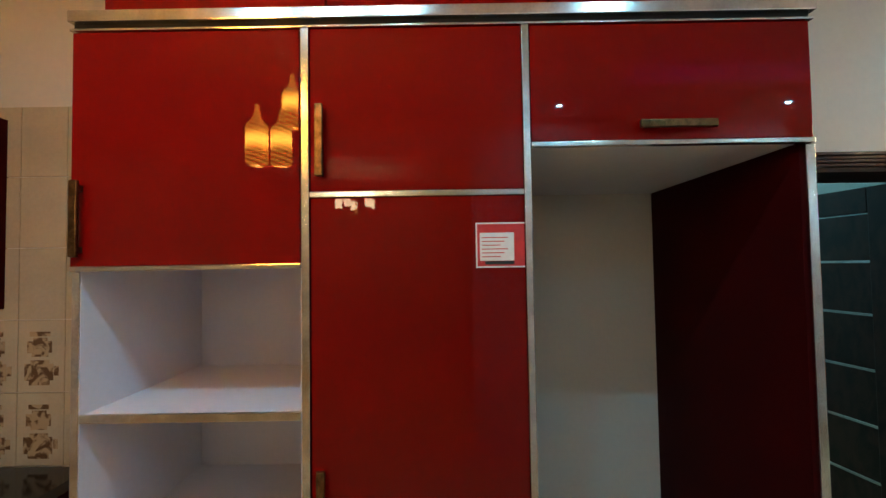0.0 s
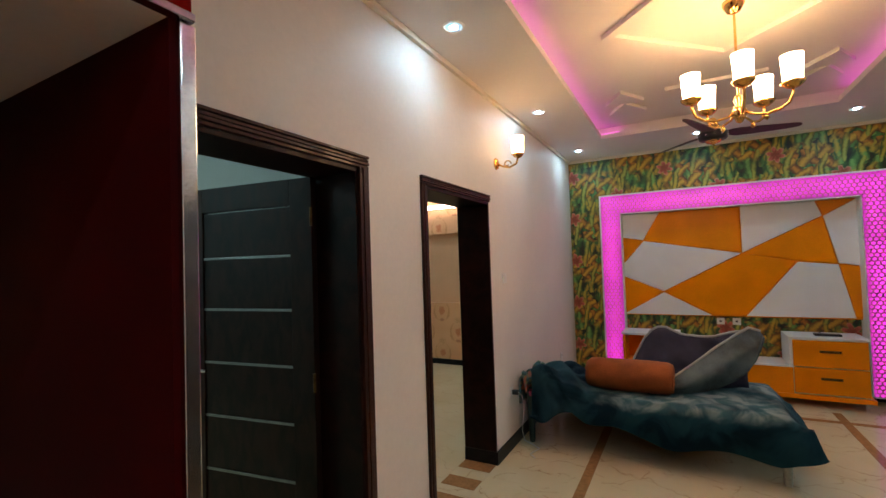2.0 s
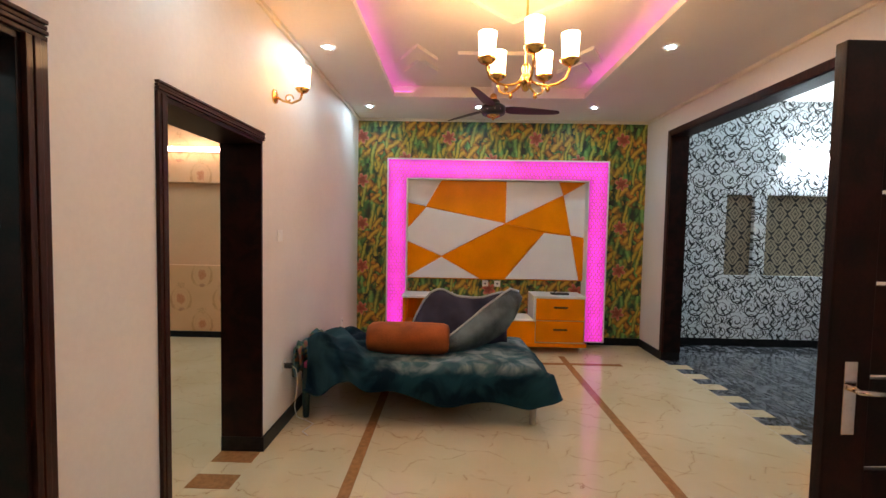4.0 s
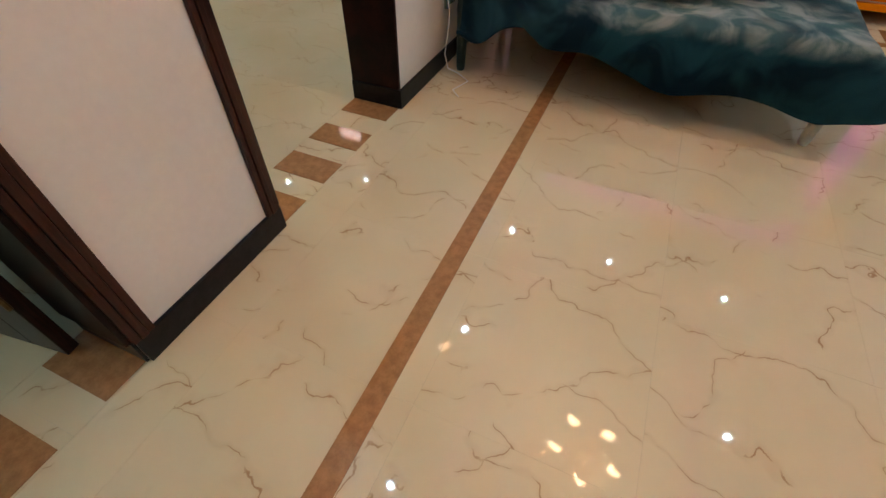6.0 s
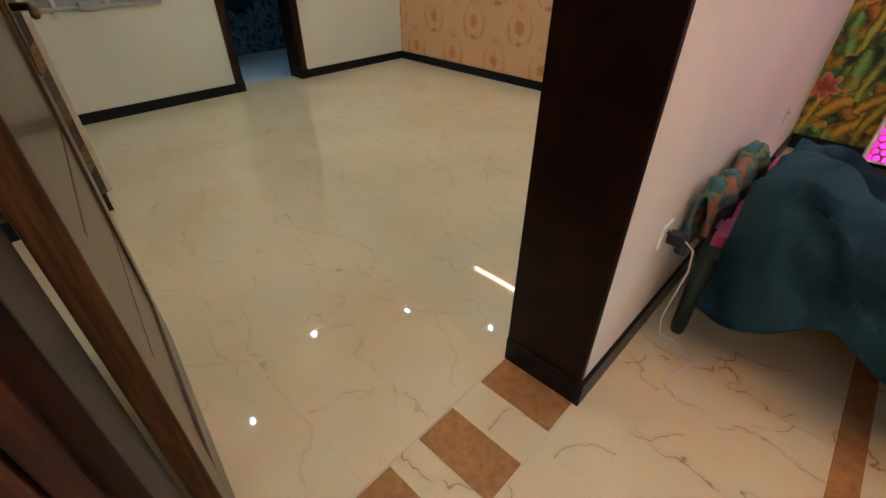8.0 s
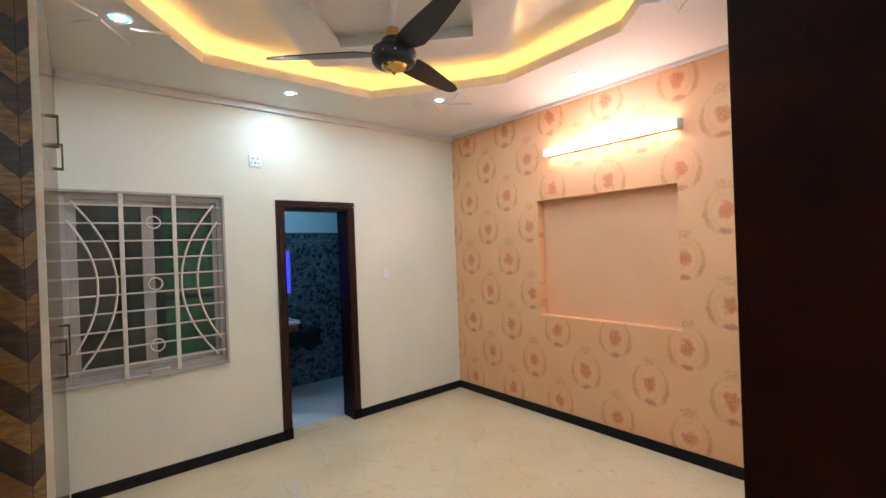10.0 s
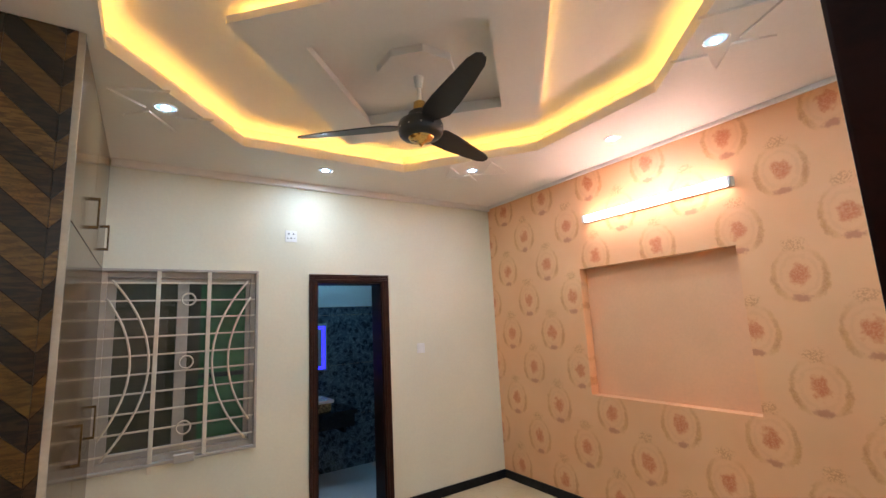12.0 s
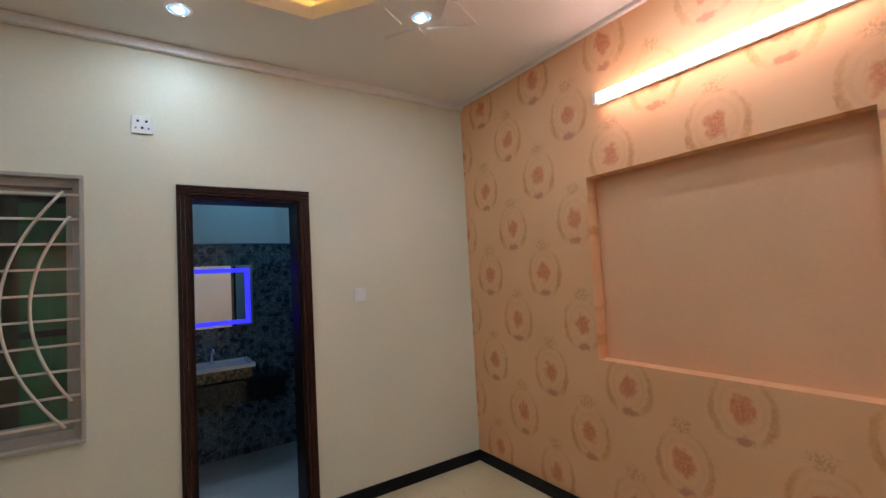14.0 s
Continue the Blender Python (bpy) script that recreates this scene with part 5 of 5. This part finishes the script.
# ---- sconce and chandelier ----
sconce = thing("wall_sconce", "gold wall sconce with a lit glass shade", "wall lamp", (5.02, YN, 2.42))
part("back_plate", lathe(bmesh.new(), [(0, 0), (0.05, 0), (0.045, 0.012), (0.02, 0.02), (0, 0.022)]), GOLD, sconce, smooth=True).matrix_basis = pose(0, 0, 0, 90)
part("arm", sweep(bmesh.new(), [(0, -0.01, 0), (0, -0.06, -0.03), (0, -0.12, -0.045), (0, -0.18, -0.02), (0, -0.195, 0.03)], 0.008), GOLD, sconce, smooth=True)
part("scroll", sweep(bmesh.new(), [(0, -0.1 - 0.035 * math.cos(a * 0.5) * (1 - a / 16), -0.015 + 0.035 * math.sin(a * 0.5) * (1 - a / 16)) for a in range(13)], 0.005), GOLD, sconce, smooth=True)
part("cup", lathe(bmesh.new(), [(0.0, 0.02), (0.03, 0.03), (0.05, 0.055), (0.045, 0.06)], 0, -0.195), GOLD, sconce, smooth=True)
part("shade", lathe(bmesh.new(), [(0.044, 0.058), (0.05, 0.09), (0.052, 0.15), (0.056, 0.20), (0.052, 0.20), (0.046, 0.15), (0.04, 0.062)], 0, -0.195), SCONCEGLOW, sconce, "lit frosted glass shade", smooth=True)

chandelier = thing("chandelier", "gold five-arm chandelier with lit glass shades", "chandelier", (4.65, 0.795, 0))
part("canopy", lathe(bmesh.new(), [(0, HIGH), (0.06, HIGH), (0.058, HIGH - 0.02), (0.035, HIGH - 0.06), (0.012, HIGH - 0.07), (0, HIGH - 0.07)]), GOLD, chandelier, smooth=True)
part("stem", rod(bmesh.new(), (0, 0, 2.5), (0, 0, HIGH - 0.06), 0.007), GOLD, chandelier)
part("hub", lathe(bmesh.new(), [(0, 2.36), (0.018, 2.37), (0.03, 2.40), (0.045, 2.425), (0.03, 2.45), (0.018, 2.47), (0.03, 2.50), (0.012, 2.53), (0, 2.54)]), GOLD, chandelier, smooth=True)
for k in range(5):
    a = math.pi + k * 2 * math.pi / 5
    c, s = math.cos(a), math.sin(a)
    part("arm", sweep(bmesh.new(), [(c * r, s * r, z) for r, z in ((0.02, 2.43), (0.07, 2.40), (0.13, 2.385), (0.19, 2.395), (0.235, 2.42), (0.255, 2.47), (0.255, 2.50))], 0.008), GOLD, chandelier, smooth=True)
    part("cup", lathe(bmesh.new(), [(0, 2.49), (0.03, 2.497), (0.052, 2.515), (0.06, 2.528), (0.05, 2.528)], c * 0.255, s * 0.255), GOLD, chandelier, smooth=True)
    part("shade", lathe(bmesh.new(), [(0.040, 2.527), (0.046, 2.54), (0.050, 2.62), (0.054, 2.675), (0.050, 2.675), (0.046, 2.62), (0.038, 2.53)], c * 0.255, s * 0.255), SHADEGLOW, chandelier, "lit frosted glass shade", smooth=True)
    part("drop", lathe(bmesh.new(), [(0, 2.345), (0.014, 2.36), (0.01, 2.38), (0, 2.39)], c * 0.13, s * 0.13, 10), GOLD, chandelier, smooth=True)


copy_thing(chandelier, pose(-0.35, -3.5, 0))


# ---- ceiling fans ----
def fan(at, top, turn, label, blade_mat):
    """at: the tip of the cap below."""
    f = thing("ceiling_fan", label, "ceiling fan", at, 0)
    part("cap", lathe(bmesh.new(), [(0, -0.0), (0.006, 0.008), (0.016, 0.022), (0.03, 0.03), (0.058, 0.038), (0.072, 0.052), (0.074, 0.062)]), GOLD, f, "fluted gold cap", smooth=True)
    part("motor", lathe(bmesh.new(), [(0.074, 0.056), (0.112, 0.062), (0.126, 0.080), (0.130, 0.125), (0.122, 0.150), (0.09, 0.168), (0.072, 0.178), (0.066, 0.205), (0.045, 0.22), (0.0, 0.222)], seg=32), BLACKPLASTIC, f, "black motor housing", smooth=True)
    for k in range(12):
        a = k * math.pi / 6
        part("stud", rod(bmesh.new(), (0.122 * math.cos(a), 0.122 * math.sin(a), 0.10), (0.133 * math.cos(a), 0.133 * math.sin(a), 0.10), 0.005, seg=6), CHROME, f)
    part("collar", lathe(bmesh.new(), [(0.034, 0.215), (0.038, 0.23), (0.034, 0.27), (0.016, 0.282), (0, 0.282)]), GOLD, f, smooth=True)
    part("rod", rod(bmesh.new(), (0, 0, 0.24), (0, 0, top - at[2] - 0.02), 0.013), WHITEPLASTIC, f, "white down rod")
    part("hook_cover", rod(bmesh.new(), (0, 0, top - at[2] - 0.07), (0, 0, top - at[2]), 0.02, 0.03), WHITEPLASTIC, f)
    for k in range(3):
        bm = bmesh.new()
        outline = [(0.10, 0.035), (0.135, 0.060), (0.18, 0.080), (0.30, 0.076), (0.45, 0.060), (0.57, 0.043), (0.607, 0.026), (0.618, 0.002), (0.605, -0.020), (0.56, -0.034), (0.4, -0.046), (0.25, -0.056), (0.16, -0.055), (0.10, -0.035)]
        lo = [bm.verts.new((x, y, y * -0.24 - 0.010)) for x, y in outline]
        hi = [bm.verts.new((x, y, y * -0.24 - 0.003)) for x, y in outline]
        bm.faces.new(lo[::-1]), bm.faces.new(hi)
        for i in range(len(outline)):
            j = (i + 1) % len(outline)
            bm.faces.new((lo[i], lo[j], hi[j], hi[i]))
        b = part("blade", bm, blade_mat, f, "broad dark blade")
        b.matrix_basis = pose(0, 0, 0.135, 0, 0, turn + 120 * k) @ Matrix.Diagonal((1.19, 1.08, 1, 1))
    return f


FANBLADE = Mat("dark_fan_blade", (0.010, 0.010, 0.012), 0.4).worn(0.2, 12, 90, 0.0003).m
BROWNBLADE = wood("brown_fan_blade", (0.03, 0.014, 0.008), (0.07, 0.032, 0.018), 0.4)
fan((FX + 0.02, FY + 0.02, 2.64), 3.07, 140, "black three-blade ceiling fan with a gold cap", FANBLADE)
fan((6.63, 0.81, 2.66), HIGH - 0.03, 160, "brown three-blade ceiling fan with a gold cap", BROWNBLADE)

# ---- bedroom wardrobe ----
WF, WS = 4.195, 4.900
ward = thing("wardrobe", "built-in glossy wood wardrobe with a chevron plank end", "wardrobe")
part("body", boxes((3.585, WF - 0.022, WS + 0.012, YB1 - 0.004, 0.1, BT - 0.002)), DARKWOOD, ward)
part("plinth", boxes((3.60, WF - 0.036, WS - 0.012, YB1 - 0.02, 0.0, 0.1)), BLACK_BASE, ward)
part("edge_band", boxes((WF - 0.024, WF + 0.001, WS - 0.004, WS + 0.016, 0.1, BT - 0.002), bevel=0.002), WARDEDGE, ward, "cream edge band")
for k in range(2):
    y0 = WS + 0.018 + k * 0.798
    for z0, z1, hz in ((0.105, 2.128, 1.05), (2.134, BT - 0.012, 2.23)):
        d = part("door", boxes((WF - 0.022, WF, y0, y0 + 0.794, z0, z1), bevel=0.002), GLOSSWOOD, ward, "glossy wood-patterned door")
        hy = y0 + (0.66 if k == 0 else 0.575)
        z_a, z_b = (hz, hz + 0.20) if z0 < 1 else (hz, hz + 0.17)
        bm = boxes((WF + 0.028, WF + 0.038, hy - 0.009, hy + 0.009, z_a, z_b), (WF, WF + 0.03, hy - 0.008, hy + 0.008, z_a, z_a + 0.016), (WF, WF + 0.03, hy - 0.008, hy + 0.008, z_b - 0.016, z_b), bevel=0.003)
        part("handle", bm, BRONZE, d, "bronze bow handle")
PH, RISE = 0.117, 0.185


def plank(lo, material):
    """One board of the end panel, from its outline in x and z."""
    bm = bmesh.new()
    f = [bm.verts.new((x, 0, z)) for x, z in lo]
    b = [bm.verts.new((x, 0.010, z)) for x, z in lo]
    bm.faces.new(f), bm.faces.new(b[::-1])
    for i in range(len(lo)):
        j = (i + 1) % len(lo)
        bm.faces.new((f[i], b[i], b[j], f[j]))
    bmesh.ops.recalc_face_normals(bm, faces=bm.faces)
    return mesh_of("plank", bm, material)


def trimmed(lo, top, bottom):
    """An outline cut off above and below."""
    for sign, limit in ((1, top), (-1, bottom)):
        out = []
        for (xa, za), (xb, zb) in zip(lo, lo[1:] + lo[:1]):
            if sign * za <= sign * limit:
                out.append((xa, za))
            if (sign * za < sign * limit) != (sign * zb < sign * limit) and za != zb:
                f = (limit - za) / (zb - za)
                out.append((xa + (xb - xa) * f, limit))
        lo = out
    return lo


panel_cut = boxes((3.585, WF - 0.024, WS, WS + 0.01, 0.1, BT - 0.002))
part("end_panel", panel_cut, DARKWOOD, ward)
for k in range(28):
    z = -0.135 + k * PH
    for x0, x1, a, b in ((3.587, 3.764, RISE, 0), (3.764, 3.949, 0, RISE), (3.949, 4.134, RISE, 0), (4.134, WF - 0.023, 0, 0.043)):
        x0, x1, za, zb = x0 + 0.001, x1 - 0.001, z + a, z + b
        outline = trimmed([(x0, za), (x1, zb), (x1, zb + PH - 0.003), (x0, za + PH - 0.003)], BT - 0.003, 0.102)
        if len(outline) < 3:
            continue
        ob = new("plank", plank(outline, CHEVRON if k % 2 else CHEVRONDARK))
        ob.parent = ward
        ob.location = (0, WS - 0.010, 0)

# ---- window with grille ----
window = setting("window_1", boxes((WX0, WX0 + 0.04, YB1 + 0.03, YB1 + 0.10, WZ0, WZ1), (WX1 - 0.04, WX1, YB1 + 0.03, YB1 + 0.10, WZ0, WZ1),
                                   (WX0 + 0.04, WX1 - 0.04, YB1 + 0.031, YB1 + 0.10, WZ1 - 0.05, WZ1), (WX0 + 0.04, WX1 - 0.04, YB1 + 0.031, YB1 + 0.10, WZ0, WZ0 + 0.05), bevel=0.003), WINFRAME, "white sliding window with a curved steel grille", "window")
under(window, boxes((WX0 - 0.012, WX1 + 0.012, YB1 - 0.012, YB1 + 0.03, WZ1 - 0.008, WZ1 + 0.012), (WX1 - 0.008, WX1 + 0.012, YB1 - 0.012, YB1 + 0.03, WZ0 + 0.0085, WZ1 - 0.0085), (WX0 - 0.012, WX0 + 0.008, YB1 - 0.012, YB1 + 0.03, WZ0 + 0.0085, WZ1 - 0.0085), bevel=0.003), "window_frame", WINFRAME)
under(window, boxes((WX0 - 0.01, WX1 + 0.012, YB1 - 0.02, YB1 + 0.10, WZ0 - 0.012, WZ0 + 0.008), bevel=0.004), "window_sill", WINFRAME)
for x0, x1, y0, wr_ in ((WX0 + 0.04, 4.73, YB1 + 0.055, 0.075), (4.665, WX1 - 0.04, YB1 + 0.075, 0.03)):
    sash = under(window, boxes((x0, x0 + 0.055, y0, y0 + 0.02, WZ0 + 0.05, WZ1 - 0.05), (x1 - wr_, x1, y0, y0 + 0.02, WZ0 + 0.05, WZ1 - 0.05), (x0 + 0.055, x1 - wr_, y0, y0 + 0.02, WZ0 + 0.05, WZ0 + 0.10), (x0 + 0.055, x1 - wr_, y0, y0 + 0.02, WZ1 - 0.09, WZ1 - 0.05), bevel=0.003), "sash", WINFRAME)
    p = part("pane", boxes((x0 + 0.055, x1 - 0.5 * wr_, y0 + 0.008, y0 + 0.013, WZ0 + 0.10, WZ1 - 0.09)), PANE, sash)
    p.visible_shadow = False
GY, MX, MZ = YB1 + 0.018, 4.695, (WZ0 + WZ1) / 2
for x in (4.53, 4.86):
    under(window, boxes((x - 0.014, x + 0.014, GY - 0.03, GY - 0.012, WZ0 - 0.06 if x < 4.6 else WZ0 + 0.01, WZ1 - 0.005), bevel=0.003), "grille_upright", GRILLE)
for k in range(10):
    z = WZ0 + 0.10 + k * (WZ1 - WZ0 - 0.19) / 9
    under(window, boxes((WX0 + 0.01, WX1 - 0.01, GY - 0.012, GY - 0.001, z - 0.006, z + 0.006), bevel=0.002), "grille_bar", GRILLE)
for s in (-1, 1):
    for off, depth_, tall in ((0.44, 0.24, 0.60), (0.465, 0.155, 0.47)):
        pts = []
        for k in range(21):
            w = k / 10 - 1
            pts.append((MX + s * (off - depth_ * (1 - w * w)), GY - 0.016, MZ + w * tall))
        under(window, sweep(bmesh.new(), pts, 0.0075, 8), "grille_arc", GRILLE, smooth=True)
for z in (MZ - 0.46, MZ, MZ + 0.46):
    under(window, sweep(bmesh.new(), [(MX + 0.03 + 0.045 * math.cos(a * 0.35), GY - 0.014, z + 0.045 * math.sin(a * 0.35)) for a in range(19)], 0.006, 6), "grille_ring", GRILLE, smooth=True)
under(window, boxes((4.67, 4.80, YB1 - 0.03, YB1 + 0.02, WZ0 - 0.02, WZ0 + 0.035), bevel=0.004), "lock_box", WINFRAME)
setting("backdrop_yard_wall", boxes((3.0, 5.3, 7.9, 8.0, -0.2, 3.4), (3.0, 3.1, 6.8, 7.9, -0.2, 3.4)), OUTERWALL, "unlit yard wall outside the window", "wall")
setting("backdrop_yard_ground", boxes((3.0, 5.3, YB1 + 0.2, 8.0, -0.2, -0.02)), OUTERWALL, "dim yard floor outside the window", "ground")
sheet = thing("shade_sheet", "green corrugated shade sheet outside the window", "sheet", (4.86, 7.1, -0.02))
part("sheet", boxes(*[(0.07 * k, 0.07 * k + 0.07, -0.012 * (k % 2), 0.012 - 0.012 * (k % 2), 0.0, 2.9) for k in range(6)]), GREENSHEET, sheet)
for k in range(3):
    part("batten", boxes((0.0, 0.42, -0.03, -0.013, 0.5 + 0.8 * k, 0.54 + 0.8 * k)), GREENMETAL, sheet)

# ---- bathroom ----
vanity = thing("vanity_counter", "black granite vanity shelf with brackets", "counter")
part("slab", boxes((5.41, 6.48, 7.52, YR - 0.006, 0.70, 0.745), bevel=0.004), STONE, vanity)
part("apron", boxes((5.41, 6.46, 7.56, 7.60, 0.56, 0.70), bevel=0.003), STONE, vanity)
for x in (5.5, 6.36):
    part("bracket", boxes((x - 0.015, x + 0.015, 7.60, YR - 0.006, 0.50, 0.70)), STONE, vanity)
basin = thing("vessel_basin", "white vessel basin with a gold patterned outside", "basin", (5.93, 7.74, 0.745))
part("outside", boxes((-0.27, 0.27, -0.17, 0.17, 0.0, 0.105), bevel=0.02), BASINSIDE, basin, "gold patterned outside")
part("bowl", boxes((-0.29, 0.29, -0.19, -0.16, 0.095, 0.13), (-0.29, 0.29, 0.16, 0.19, 0.095, 0.13), (-0.29, -0.26, -0.16, 0.16, 0.095, 0.13), (0.26, 0.29, -0.16, 0.16, 0.095, 0.13), (-0.265, 0.265, -0.165, 0.165, 0.098, 0.108), bevel=0.006), BASINBLUE, basin, "white ceramic bowl")
part("tap", sweep(bmesh.new(), [(0.0, 0.13, 0.12), (0.0, 0.13, 0.22), (0.0, 0.09, 0.25), (0, 0.02, 0.24), (0, 0.0, 0.22)], 0.012), CHROME, basin, smooth=True)
mirror = thing("led_mirror", "rectangular bathroom mirror with a glowing blue border", "mirror")
part("glass", boxes((5.58, 6.29, YR - 0.03, YR - 0.006, 1.15, 1.70), bevel=0.002), MIRROR, mirror, "mirror glass")
part("led_band", boxes((6.225, 6.268, YR - 0.033, YR - 0.0301, 1.17, 1.675), (5.62, 6.225, YR - 0.033, YR - 0.0301, 1.637, 1.675), (5.62, 6.225, YR - 0.033, YR - 0.0301, 1.17, 1.208)), BLUEGLOW, mirror, "glowing blue LED band")
part("touch_button", rod(bmesh.new(), (5.98, YR - 0.034, 1.25), (5.98, YR - 0.0301, 1.25), 0.01), CHROME, mirror)


# ---- tiles, laid last ----
def tile_mesh(w, d, material, h=0.0012, gap=0.0003):
    return mesh_of("tile", boxes((gap, w - gap, gap, d - gap, -h, 0.0)), material)


def lay(parent, x0, x1, y0, y1, size, material, skip=None):
    """Square tiles from a corner, cut at the far edges."""
    made = {}
    x = x0
    while x < x1 - 0.01:
        w = min(size, x1 - x)
        y = y0
        while y < y1 - 0.01:
            d = min(size, y1 - y)
            key = (round(w, 3), round(d, 3))
            if key not in made:
                made[key] = tile_mesh(w, d, material)
            ob = new("tile", made[key])
            ob.parent = parent
            ob.location = (x, y, 0)
            y += size
        x += size


lay(floor, -2.6, 7.785, YS + 0.01, YN - 0.001, 0.60, MARBLE)
lay(floor, 3.58, XE, YB0 + 0.001, YB1, 0.60, MARBLE2)
lay(floor, 3.83, 4.825, YN, YB0, 0.60, MARBLE)
lay(floor, 2.36, 3.205, YN, YB0, 0.60, MARBLE)
lay(floor, 0.75, 3.40, YB0 + 0.001, 5.4, 0.60, MARBLE)
lay(floor, DX0, DX1, YB1 + 0.001, YB1 + 0.2, 0.60, MARBLE)
lay(floor_far, 2.15, XF, -5.95, YS - 0.20, 0.60, GREYTILE)
strip = setting("floor_strips", boxes((-2.5, 7.20, 1.775, 1.845, -0.001, 0.003), (-2.5, 7.20, -0.165, -0.095, -0.001, 0.003), (6.865, 6.935, -0.74, -0.165, -0.001, 0.003), (6.865, 6.935, -0.095, 1.775, -0.001, 0.003), (6.865, 6.935, 1.845, 2.2, -0.001, 0.003)), BROWNTILE, "brown granite inlay strips in the floor", "floor")
for x0, x1 in ((4.66, 4.795), (4.375, 4.52), (4.112, 4.26), (3.845, 3.99)):
    under(strip, boxes((x0, x1, YN + 0.006, YB0 - 0.006, 0.0, 0.003)), "threshold_tile", BROWNTILE)
for x0, x1 in ((3.06, 3.20), (2.78, 2.92), (2.50, 2.64)):
    under(strip, boxes((x0, x1, YN + 0.006, YB0 - 0.006, 0.0, 0.003)), "threshold_tile", BROWNTILE)
mt_white, mt_dark = tile_mesh(0.155, 0.20, MARBLE), tile_mesh(0.155, 0.20, GREYTILE)
for k in range(14):
    ob = new("tile", mt_dark if k % 2 == 0 else mt_white)
    ob.parent = floor_far
    ob.location = (6.97 - k * 0.155, YS - 0.20, 0)
# kitchen splashback
kmesh = mesh_of("tile", boxes((0.0015, 0.1985, -0.008, 0, 0.0015, 0.3035), bevel=0.001), KTILE)
print_bm = bmesh.new()
for z0, z1, w in ((0.03, 0.05, 0.05), (0.05, 0.12, 0.07), (0.12, 0.135, 0.045), (0.15, 0.165, 0.04), (0.165, 0.215, 0.06), (0.215, 0.23, 0.035), (0.235, 0.255, 0.05)):
    box(print_bm, 0.10 - w, 0.10 + w * 0.75, -0.0088, -0.008, z0, z1)
box(print_bm, 0.155, 0.175, -0.0088, -0.008, 0.07, 0.11)
pmesh = mesh_of("tile_print", print_bm, KPRINT)
for row in range(5):
    for col in range(9):
        z = 0.862 + row * 0.305
        ob = new("tile", kmesh)
        ob.parent = wall_north
        ob.location = (-0.66 - 0.2 * col, YN, z)
        if row < 2 and col % 3:
            pr = new("tile_print", pmesh)
            pr.parent = ob
# bathroom wall tiles, 30 by 60 cm
bmesh_tile = mesh_of("tile", boxes((0.001, 0.299, -0.008, 0, 0.001, 0.599)), LEAFTILE)
cut_tile = mesh_of("tile", boxes((0.001, 0.299, -0.008, 0, 0.001, 0.099)), LEAFTILE)
for row in range(4):
    for col in range(7):
        ob = new("tile", bmesh_tile if row < 3 else cut_tile)
        ob.parent = bath_wall
        ob.location = (5.4 + 0.3 * col, YR, 0.6 * row)
    for col in range(4):
        for x, turn in ((5.4, 90), (7.5, -90)):
            ob = new("tile", bmesh_tile if row < 3 else cut_tile)
            ob.parent = bath_wall
            ob.matrix_basis = pose(x, 6.75 + 0.3 * col + (0.3 if turn < 0 else 0), 0.6 * row, 0, 0, turn)
